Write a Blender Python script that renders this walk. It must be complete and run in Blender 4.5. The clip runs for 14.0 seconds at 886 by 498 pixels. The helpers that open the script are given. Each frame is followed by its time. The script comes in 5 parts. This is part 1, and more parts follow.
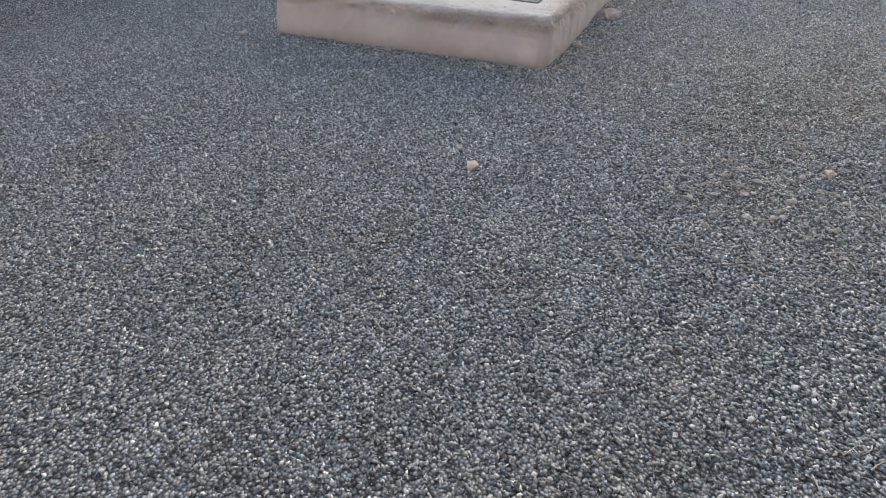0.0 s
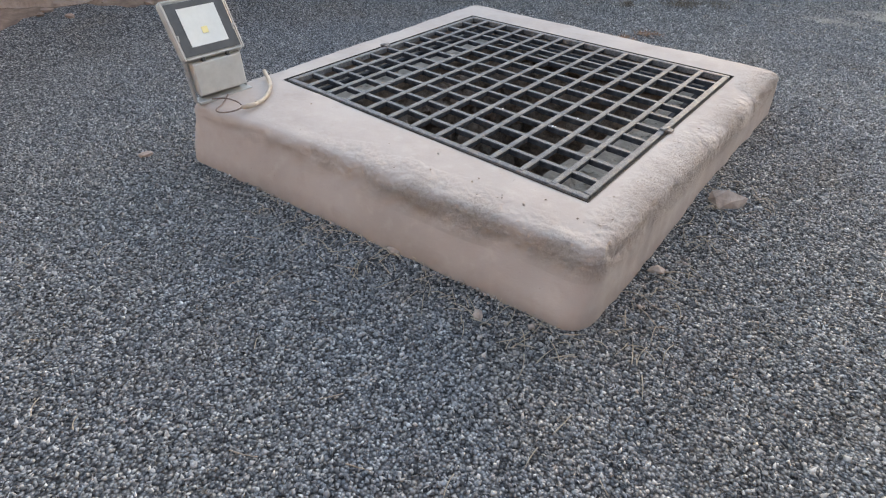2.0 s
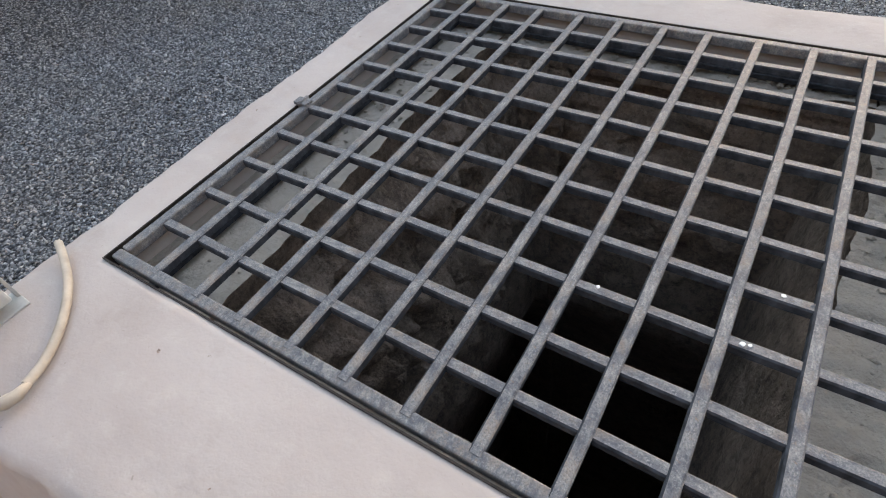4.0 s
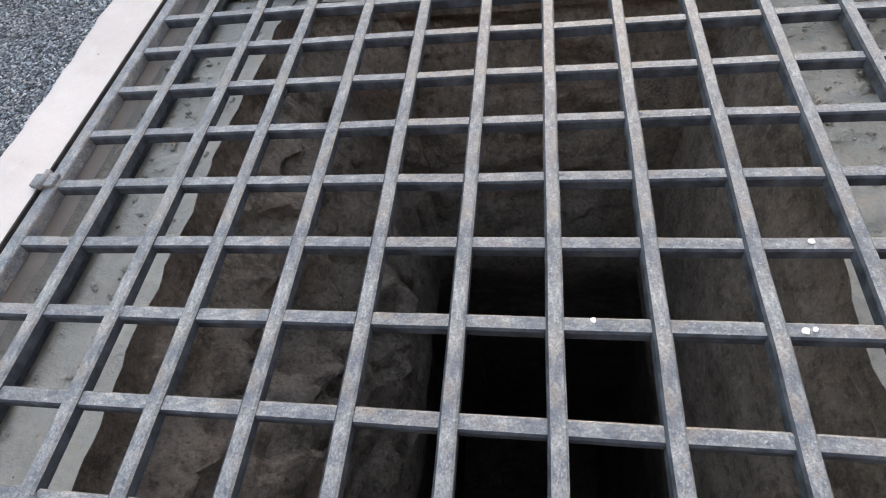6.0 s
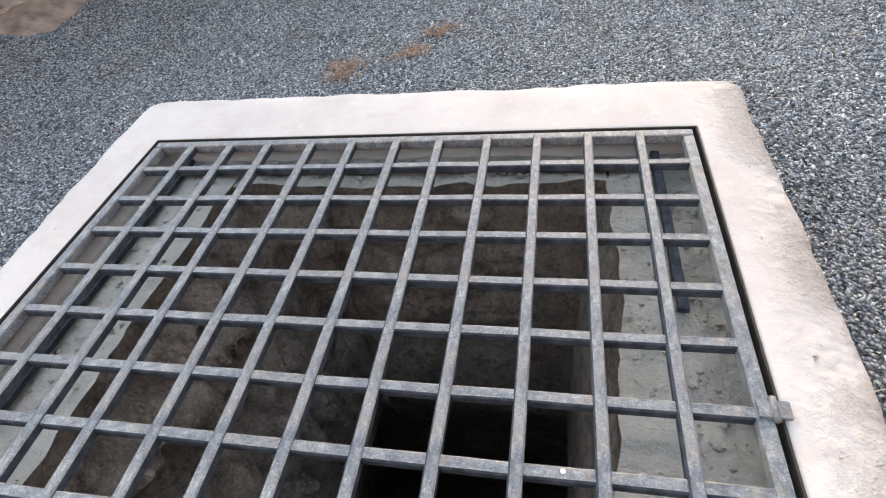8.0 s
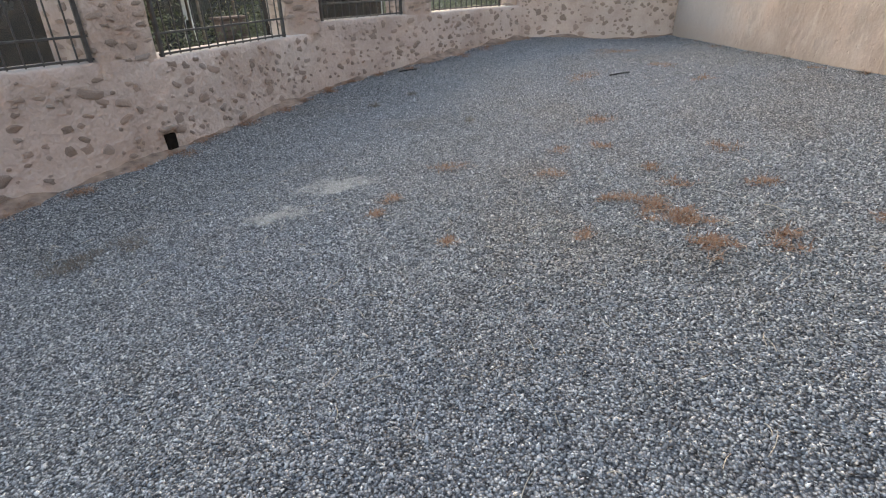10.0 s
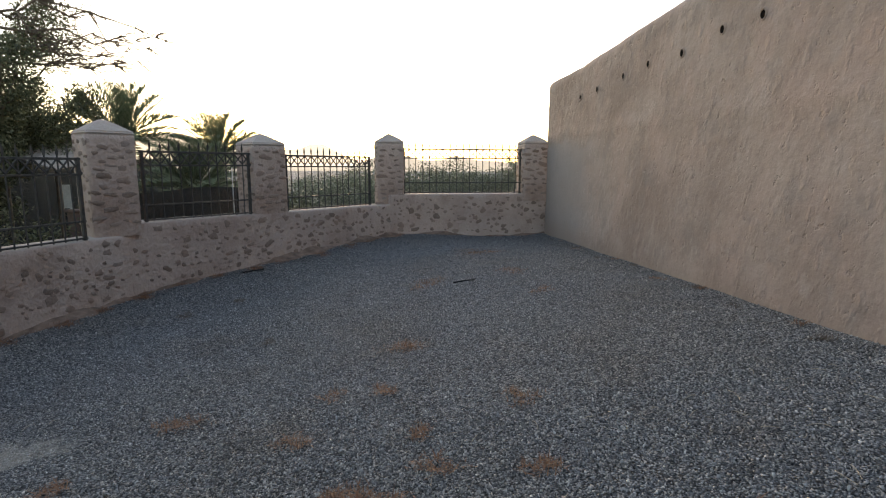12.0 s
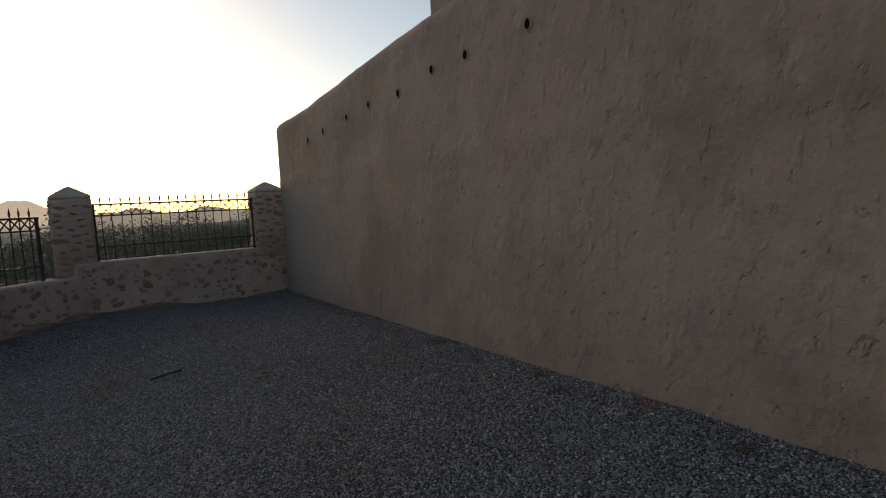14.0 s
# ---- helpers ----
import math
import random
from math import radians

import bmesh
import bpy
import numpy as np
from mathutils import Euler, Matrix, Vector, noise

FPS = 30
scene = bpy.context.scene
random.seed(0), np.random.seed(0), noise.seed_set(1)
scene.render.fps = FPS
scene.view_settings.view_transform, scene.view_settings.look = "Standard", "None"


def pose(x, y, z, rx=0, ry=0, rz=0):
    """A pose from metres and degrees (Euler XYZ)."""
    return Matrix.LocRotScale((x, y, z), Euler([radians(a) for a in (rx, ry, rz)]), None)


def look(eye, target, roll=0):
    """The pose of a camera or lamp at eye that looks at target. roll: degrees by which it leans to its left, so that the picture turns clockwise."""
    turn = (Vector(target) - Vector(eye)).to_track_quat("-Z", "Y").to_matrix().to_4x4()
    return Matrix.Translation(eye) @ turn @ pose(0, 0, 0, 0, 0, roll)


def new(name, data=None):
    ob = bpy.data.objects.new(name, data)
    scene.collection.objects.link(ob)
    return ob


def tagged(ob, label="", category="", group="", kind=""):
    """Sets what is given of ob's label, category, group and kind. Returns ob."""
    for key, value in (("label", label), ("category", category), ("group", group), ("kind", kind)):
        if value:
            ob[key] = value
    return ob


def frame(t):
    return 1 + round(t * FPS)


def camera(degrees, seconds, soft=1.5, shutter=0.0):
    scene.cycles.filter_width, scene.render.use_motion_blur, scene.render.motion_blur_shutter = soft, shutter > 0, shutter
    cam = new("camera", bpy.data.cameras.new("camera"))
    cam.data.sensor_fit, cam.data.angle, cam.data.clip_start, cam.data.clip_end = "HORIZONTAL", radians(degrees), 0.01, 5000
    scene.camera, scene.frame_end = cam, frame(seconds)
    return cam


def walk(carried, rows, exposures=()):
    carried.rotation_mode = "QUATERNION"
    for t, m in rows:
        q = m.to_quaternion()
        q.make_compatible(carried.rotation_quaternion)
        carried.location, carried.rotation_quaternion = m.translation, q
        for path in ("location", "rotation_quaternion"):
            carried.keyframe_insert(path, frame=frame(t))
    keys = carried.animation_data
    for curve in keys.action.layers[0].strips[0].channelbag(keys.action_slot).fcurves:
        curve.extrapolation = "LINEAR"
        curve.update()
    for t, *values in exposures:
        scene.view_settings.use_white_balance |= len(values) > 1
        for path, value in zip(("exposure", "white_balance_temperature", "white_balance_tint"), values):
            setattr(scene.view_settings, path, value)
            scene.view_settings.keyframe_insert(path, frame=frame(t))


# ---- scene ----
cam = camera(80.2, 14.0, soft=1.15)
PATH = [
    (0, (1.151, -3.406, 1.406), (0.504, -2.099, 0.038), 5.2),
    (0.5, (1.072, -2.894, 1.381), (0.401, -1.554, 0.057), 6.6),
    (1, (0.942, -2.406, 1.376), (0.213, -1.082, 0.067), 7.7),
    (1.5, (0.726, -1.942, 1.37), (-0.078, -0.675, 0.048), 7.7),
    (2, (0.48, -1.486, 1.343), (-0.397, -0.297, -0.005), 6.4),
    (2.5, (0.214, -1.101, 1.288), (-0.731, -0.015, -0.101), 4.5),
    (2.7, (0.111, -0.947, 1.274), (-0.853, 0.091, -0.138), 3.4),
    (3, (-0.105, -0.749, 1.234), (-1.068, 0.26, -0.199), 1.4),
    (3.2, (-0.231, -0.619, 1.208), (-1.169, 0.378, -0.251), 0.2),
    (5.3, (-0.873, 0.02, 0.913), (-1.06, 1.147, -0.729), -0.1),
    (5.5, (-0.865, 0.044, 0.903), (-1.045, 1.164, -0.745), -1.4),
    (6, (-0.833, 0.086, 0.888), (-0.989, 1.173, -0.784), -3.2),
    (6.5, (-0.795, 0.1, 0.898), (-0.93, 1.178, -0.781), -3.2),
    (7, (-0.779, 0.103, 0.964), (-0.97, 1.239, -0.671), -3.2),
    (7.2, (-0.762, 0.099, 1.009), (-1.002, 1.272, -0.593), -3.4),
    (9.3, (0.429, 0.741, 1.304), (0.201, 2.355, 0.145), -3.1),
    (9.5, (0.59, 0.847, 1.337), (0.461, 2.513, 0.237), -2.3),
    (10, (0.992, 1.082, 1.391), (1.083, 2.853, 0.466), -1.3),
    (10.5, (1.367, 1.286, 1.433), (1.659, 3.13, 0.716), -0.1),
    (11, (1.71, 1.458, 1.483), (2.105, 3.356, 0.993), 0.6),
    (11.5, (1.996, 1.644, 1.53), (2.369, 3.578, 1.179), 0.8),
    (12, (2.194, 1.865, 1.545), (2.534, 3.811, 1.233), 0.2),
    (12.5, (2.372, 2.09, 1.545), (2.689, 4.035, 1.202), -0.3),
    (13, (2.509, 2.282, 1.574), (2.871, 4.218, 1.228), -0.3),
    (13.5, (2.636, 2.427, 1.611), (3.278, 4.303, 1.352), -1.2),
    (14, (2.818, 2.476, 1.594), (3.965, 4.105, 1.424), -3.0),
]
EXPO = [(0.0, 2.87, 8250, 15), (2.0, 2.95, 8900, 17), (3.2, 2.82, 9200, 19), (5.3, 3.35, 9250, 18), (6.5, 3.68, 9250, 18), (7.2, 3.75, 9250, 17), (9.3, 3.22, 9150, 18), (10.5, 3.12, 8650, 17), (11.0, 3.0, 8500, 17), (11.5, 2.4, 8350, 16), (12.0, 1.8, 8250, 15), (12.5, 1.18, 8250, 17), (13.0, 0.88, 8200, 17), (13.5, 0.57, 8250, 18), (14.0, 0.2, 8150, 18)]
S = 1.16   # plan units to metres
walk(cam, [(t, look(Vector(eye) * S, Vector(target) * S, roll)) for t, eye, target, roll in PATH], EXPO)

# ---- light: hazy evening, the sun just behind the far hill ----
SUN_AZ, SUN_EL = -3.7, 12.0
world = bpy.data.worlds.new("evening_sky")
scene.world = world
world.use_nodes = True
wn, wl = world.node_tree.nodes, world.node_tree.links
sky = wn.new("ShaderNodeTexSky")
sky.sky_type = "NISHITA"
sky.sun_disc = False
sky.sun_elevation = radians(SUN_EL)
sky.sun_rotation = radians(SUN_AZ)
sky.air_density, sky.dust_density, sky.ozone_density = 1.0, 0.5, 1.0
bg = next(n for n in wn if n.type == "BACKGROUND")
bg.inputs["Strength"].default_value = 0.15
wl.new(sky.outputs[0], bg.inputs["Color"])

lamp = bpy.data.lights.new("sun", "SUN")
lamp.energy, lamp.angle, lamp.color = 0.3, radians(25), (1.0, 0.86, 0.68)
sun = new("sun", lamp)
saz, sel = radians(SUN_AZ), radians(SUN_EL)
sun.matrix_world = look((math.sin(saz) * math.cos(sel) * 40, math.cos(saz) * math.cos(sel) * 40, math.sin(sel) * 40 + 2), (0, 0, 2))

# ---- material kit ----
def rgb(c):
    return (*c, 1.0)


class Mat:
    """A procedural surface: colours mixed by noise at two scales, grain and relief."""

    def __init__(self, name, rough=0.85, metal=0.0, coords="Object"):
        self.m = bpy.data.materials.new(name)
        self.m.use_nodes = True
        self.n, self.l = self.m.node_tree.nodes, self.m.node_tree.links
        self.bsdf = next(n for n in self.n if n.type == "BSDF_PRINCIPLED")
        self.bsdf.inputs["Roughness"].default_value = rough
        self.bsdf.inputs["Metallic"].default_value = metal
        self.bsdf.inputs["Specular IOR Level"].default_value = 0.3
        self.co = self.n.new("ShaderNodeTexCoord").outputs[coords]
        self.height = None

    def noise(self, scale, detail=6.0, rough=0.6, stretch=(1, 1, 1), distort=0.0):
        mp = self.n.new("ShaderNodeMapping")
        mp.inputs["Scale"].default_value = stretch
        self.l.new(self.co, mp.inputs["Vector"])
        t = self.n.new("ShaderNodeTexNoise")
        t.inputs["Scale"].default_value, t.inputs["Detail"].default_value = scale, detail
        t.inputs["Roughness"].default_value, t.inputs["Distortion"].default_value = rough, distort
        self.l.new(mp.outputs[0], t.inputs["Vector"])
        return t.outputs["Fac"]

    def voronoi(self, scale, feature="F1", randomness=1.0):
        t = self.n.new("ShaderNodeTexVoronoi")
        t.feature = feature
        t.inputs["Scale"].default_value = scale
        t.inputs["Randomness"].default_value = randomness
        self.l.new(self.co, t.inputs["Vector"])
        return t

    def ramp(self, fac, stops, mode="LINEAR"):
        r = self.n.new("ShaderNodeValToRGB")
        r.color_ramp.interpolation = mode
        e = r.color_ramp.elements
        e[0].position, e[0].color = stops[0][0], rgb(stops[0][1])
        e[1].position, e[1].color = stops[-1][0], rgb(stops[-1][1])
        for p, c in stops[1:-1]:
            e.new(p).color = rgb(c)
        self.l.new(fac, r.inputs["Fac"])
        return r.outputs["Color"]

    def step(self, fac, a, b, lo=0.0, hi=1.0):
        r = self.n.new("ShaderNodeMapRange")
        r.inputs["From Min"].default_value, r.inputs["From Max"].default_value = a, b
        r.inputs["To Min"].default_value, r.inputs["To Max"].default_value = lo, hi
        self.l.new(fac, r.inputs["Value"])
        return r.outputs["Result"]

    def mix(self, fac, a, b, mode="MIX"):
        x = self.n.new("ShaderNodeMix")
        x.data_type, x.blend_type = "RGBA", mode
        for socket, v in ((x.inputs[0], fac), (x.inputs[6], a), (x.inputs[7], b)):
            if isinstance(v, (int, float)):
                socket.default_value = v
            elif isinstance(v, tuple):
                socket.default_value = rgb(v)
            else:
                self.l.new(v, socket)
        return x.outputs[2]

    def math(self, op, a, b=0.0):
        x = self.n.new("ShaderNodeMath")
        x.operation = op
        for s, v in zip(x.inputs, (a, b)):
            if isinstance(v, (int, float)):
                s.default_value = v
            else:
                self.l.new(v, s)
        return x.outputs[0]

    def bump(self, height, strength=0.5, distance=0.01):
        b = self.n.new("ShaderNodeBump")
        b.inputs["Strength"].default_value, b.inputs["Distance"].default_value = strength, distance
        self.l.new(height, b.inputs["Height"])
        if self.height is not None:
            self.l.new(self.height, b.inputs["Normal"])
        self.height = b.outputs[0]
        self.l.new(self.height, self.bsdf.inputs["Normal"])
        return self

    def colour(self, c):
        if isinstance(c, tuple):
            self.bsdf.inputs["Base Color"].default_value = rgb(c)
        else:
            self.l.new(c, self.bsdf.inputs["Base Color"])
        return self

    def rough(self, v):
        self.l.new(v, self.bsdf.inputs["Roughness"])
        return self

    def random(self, island=False):
        if island:
            return self.n.new("ShaderNodeNewGeometry").outputs["Random Per Island"]
        return self.n.new("ShaderNodeObjectInfo").outputs["Random"]


GRAVEL = [(0.0, (0.055, 0.058, 0.065)), (0.25, (0.135, 0.141, 0.151)), (0.5, (0.235, 0.244, 0.256)), (0.72, (0.36, 0.367, 0.373)), (0.88, (0.45, 0.430, 0.400)), (0.965, (0.54, 0.54, 0.53)), (1.0, (0.70, 0.69, 0.67))]


def sandy(k, c):
    """Two pale sandy spots trodden into the gravel."""
    for (x, y), r in (((0.40, 4.73), 0.25), ((0.06, 4.31), 0.17)):
        mp = k.n.new("ShaderNodeMapping")
        mp.inputs["Location"].default_value = (-x * 0.75, -y * 1.4, 0)
        mp.inputs["Scale"].default_value = (0.75, 1.4, 0)
        k.l.new(k.co, mp.inputs["Vector"])
        d = k.n.new("ShaderNodeVectorMath")
        d.operation = "LENGTH"
        k.l.new(mp.outputs[0], d.inputs[0])
        e = k.math("ADD", d.outputs["Value"], k.math("MULTIPLY", k.math("SUBTRACT", k.noise(6.0, 8.0, 0.75), 0.5), 1.1))
        c = k.mix(k.step(e, r * 0.3, r, 0.55, 0.0), c, (0.46, 0.43, 0.385))
    return c


def drifts(k, c):
    """Dusty, bluish and dirty drifts in the gravel."""
    c = k.mix(k.step(k.noise(0.9, 5.0), 0.52, 0.68, 0.0, 0.5), c, k.mix(1.0, c, (1.02, 0.84, 0.66), "MULTIPLY"))
    c = k.mix(k.step(k.noise(0.45, 4.0), 0.40, 0.65, 0.0, 0.5), c, k.mix(1.0, c, (0.82, 0.91, 1.06), "MULTIPLY"))
    c = k.mix(k.step(k.noise(2.4, 6.0, 0.62), 0.54, 0.68, 0.0, 0.45), c, k.mix(1.0, c, (0.74, 0.70, 0.66), "MULTIPLY"))
    return k.mix(k.step(k.noise(1.7, 6.0, 0.6), 0.58, 0.70, 0.0, 0.3), c, k.mix(1.0, c, (1.25, 1.22, 1.18), "MULTIPLY"))


def gravel_ground():
    k = Mat("gravel_bed", 0.9)
    v = k.voronoi(100.0)
    sep = k.n.new("ShaderNodeSeparateColor")
    k.l.new(v.outputs["Color"], sep.inputs[0])
    c = k.ramp(sep.outputs[0], GRAVEL)
    # Shade between the stones, multiplied into the bed's colour.
    gap_shade = k.step(v.outputs["Distance"], 0.25, 0.75, 1.0, 0.18)
    c = k.mix(1.0, c, k.ramp(gap_shade, [(0.0, (0, 0, 0)), (1.0, (1, 1, 1))]), "MULTIPLY")
    k.colour(sandy(k, drifts(k, c)))
    k.bump(k.math("SUBTRACT", 1.0, v.outputs["Distance"]), 1.0, 0.018)
    k.bump(k.noise(14.0, 3.0), 0.5, 0.02)
    return k.m


def gravel_stone():
    k = Mat("crushed_gravel_stone", 0.62)
    k.bsdf.inputs["Specular IOR Level"].default_value = 0.5
    c = k.ramp(k.random(True), GRAVEL)
    c = k.mix(k.step(k.noise(160.0, 3.0), 0.4, 0.7, 0.0, 0.35), c, (0.22, 0.22, 0.21))
    k.colour(sandy(k, drifts(k, c)))
    return k.m


def render_coat(name, base, stain, pale, relief=0.012, streak=True):
    """Hand-trowelled earth or cement render."""
    k = Mat(name, 0.93)
    c = k.ramp(k.noise(1.3, 8.0, 0.65), [(0.3, stain), (0.5, base), (0.72, pale)])
    c = k.mix(k.step(k.noise(38.0, 5.0), 0.35, 0.7, 0.0, 0.45), c, k.mix(1.0, c, (0.78, 0.76, 0.74), "MULTIPLY"))
    if streak:
        c = k.mix(k.step(k.noise(2.2, 5.0, 0.6, (1, 1.6, 0.3)), 0.52, 0.72, 0.0, 0.3), c, k.mix(1.0, c, (0.74, 0.72, 0.71), "MULTIPLY"))
    c = k.mix(k.step(k.noise(4.5, 7.0, 0.7), 0.54, 0.68, 0.0, 0.45), c, k.mix(1.0, c, (1.22, 1.2, 1.18), "MULTIPLY"))
    c = k.mix(k.step(k.noise(0.55, 4.0, 0.5), 0.5, 0.62, 0.0, 0.35), c, k.mix(1.0, c, (0.86, 0.90, 0.95), "MULTIPLY"))
    k.colour(c)
    k.bump(k.noise(5.5, 4.0, 0.5, (1, 1, 0.7)), 0.8, relief * 1.9)
    k.bump(k.noise(17.0, 6.0, 0.62), 1.0, relief * 1.5)
    k.bump(k.noise(120.0, 4.0), 0.5, 0.002)
    return k.m


def earth_plaster():
    """Hand-thrown earth plaster: soft blotches, sparse dabs and a smooth greyer patch low by the corner."""
    k = Mat("earth_plaster", 0.94)
    c = k.ramp(k.noise(0.9, 5.0, 0.6, distort=0.4), [(0.34, (0.250, 0.186, 0.156)), (0.5, (0.320, 0.243, 0.206)), (0.66, (0.372, 0.292, 0.252))])
    c = k.mix(k.step(k.noise(2.3, 6.0, 0.62, (1, 1.2, 0.7)), 0.48, 0.62, 0.0, 0.65), c, (0.375, 0.268, 0.226))
    c = k.mix(k.step(k.noise(3.1, 6.0, 0.66, (1.3, 1, 0.8)), 0.52, 0.66, 0.0, 0.65), c, (0.240, 0.195, 0.173))
    c = k.mix(k.step(k.noise(7.0, 6.0, 0.6, (1, 1.1, 0.6)), 0.56, 0.70, 0.0, 0.45), c, (0.41, 0.33, 0.29))
    c = k.mix(k.step(k.noise(13.0, 6.0, 0.65, (1, 1, 0.6)), 0.56, 0.68, 0.0, 0.4), c, (0.22, 0.165, 0.138))
    c = k.mix(k.step(k.noise(42.0, 5.0, 0.65), 0.40, 0.72, 0.0, 0.35), c, k.mix(1.0, c, (0.78, 0.76, 0.74), "MULTIPLY"))
    sep = k.n.new("ShaderNodeSeparateXYZ")
    k.l.new(k.co, sep.inputs[0])
    wave = k.math("MULTIPLY", k.math("SUBTRACT", k.noise(1.6, 6.0, 0.62), 0.5), 1.7)
    far = k.step(k.math("ADD", sep.outputs[1], wave), 8.0, 9.2)
    low = k.step(k.math("ADD", sep.outputs[2], k.math("MULTIPLY", wave, 0.45)), 2.05, 1.85)
    patch = k.math("MULTIPLY", far, low)
    c = k.mix(k.math("MULTIPLY", patch, 0.7), c, (0.275, 0.238, 0.228))
    soil = k.step(k.math("ADD", sep.outputs[2], k.math("MULTIPLY", wave, 0.22)), 0.72, 0.50, 0.0, 0.45)
    c = k.mix(soil, c, (0.32, 0.225, 0.178))
    k.colour(c)
    calm = k.step(patch, 0.0, 1.0, 1.0, 0.25)
    k.bump(k.math("MULTIPLY", k.noise(6.0, 3.0, 0.45), calm), 0.6, 0.026)
    k.bump(k.math("MULTIPLY", k.noise(13.0, 4.0, 0.5, (1, 1, 0.75)), calm), 0.65, 0.019)
    dabs = k.step(k.noise(9.0, 3.0, 0.5, (1, 1, 0.55)), 0.58, 0.74)
    k.bump(k.math("MULTIPLY", dabs, calm), 0.5, 0.018)
    crust = k.step(k.math("ABSOLUTE", k.math("SUBTRACT", k.math("ADD", sep.outputs[2], k.math("MULTIPLY", wave, 0.16)), 2.02)), 0.16, 0.02)
    k.bump(k.math("MULTIPLY", k.math("MULTIPLY", crust, calm), k.noise(19.0, 5.0, 0.65, (1, 1, 0.7))), 0.6, 0.018)
    chips = k.step(k.noise(17.0, 4.0, 0.55, (1, 1, 0.7)), 0.62, 0.72)
    k.bump(k.math("MULTIPLY", chips, calm), 0.8, -0.016)
    k.bump(k.noise(34.0, 5.0, 0.6), 0.6, 0.008)
    k.bump(k.noise(120.0, 4.0), 0.45, 0.002)
    return k.m


def concrete_curb():
    """Smooth floated cement, broken and crumbly along the front and side arrises."""
    k = Mat("pink_grey_cement_render", 0.9)
    c = k.ramp(k.noise(2.2, 7.0, 0.6), [(0.3, (0.345, 0.294, 0.271)), (0.5, (0.393, 0.341, 0.317)), (0.75, (0.435, 0.386, 0.362))])
    c = k.mix(k.step(k.noise(18.0, 6.0), 0.54, 0.72, 0.0, 0.35), c, (0.47, 0.425, 0.39))
    c = k.mix(k.step(k.noise(7.0, 6.0, 0.65), 0.56, 0.68, 0.0, 0.35), c, (0.33, 0.272, 0.240))
    c = k.mix(k.step(k.noise(70.0, 3.0), 0.70, 0.76, 0.0, 0.5), c, (0.17, 0.145, 0.125))
    sep = k.n.new("ShaderNodeSeparateXYZ")
    k.l.new(k.co, sep.inputs[0])
    front = k.math("SUBTRACT", k.math("ADD", sep.outputs[1], 0.475), k.math("MULTIPLY", k.math("ADD", sep.outputs[0], 1.895), 0.1))
    edge = k.step(k.math("ADD", front, k.math("MULTIPLY", k.math("SUBTRACT", k.noise(6.0, 4.0), 0.5), 0.22)), 0.03, 0.15, 1.0, 0.0)
    side = k.step(k.math("ADD", sep.outputs[0], k.math("MULTIPLY", k.math("SUBTRACT", k.noise(6.0, 4.0), 0.5), 0.15)), 0.04, 0.16)
    high = k.step(sep.outputs[2], 0.16, 0.23)
    near = k.step(sep.outputs[0], -1.25, -0.75)
    worn = k.math("MULTIPLY", k.math("MULTIPLY", k.math("MAXIMUM", edge, side), high), near)
    crumble = k.math("MULTIPLY", worn, k.step(k.noise(3.1, 4.0, 0.6), 0.40, 0.52))
    # Dark spots put the shade of crumbled hollows into the colour.
    c = k.mix(k.math("MULTIPLY", crumble, k.step(k.noise(46.0, 6.0, 0.75), 0.50, 0.64, 0.0, 0.5)), c, (0.25, 0.205, 0.178))
    c = k.mix(k.math("MULTIPLY", crumble, k.step(k.noise(60.0, 5.0, 0.7), 0.55, 0.68, 0.0, 0.5)), c, (0.50, 0.455, 0.425))
    foot = k.step(k.math("ADD", sep.outputs[2], k.math("MULTIPLY", k.noise(8.0, 6.0, 0.7), 0.14)), 0.15, 0.06, 0.0, 0.55)
    c = k.mix(foot, c, (0.24, 0.192, 0.165))
    k.colour(c)
    k.bump(k.noise(7.0, 5.0, 0.55), 0.5, 0.008)
    k.bump(k.math("MULTIPLY", crumble, k.noise(38.0, 6.0, 0.7)), 1.0, 0.034)
    k.bump(k.noise(26.0, 5.0, 0.6), 0.5, 0.0035)
    k.bump(k.noise(150.0, 4.0), 0.6, 0.0016)
    return k.m


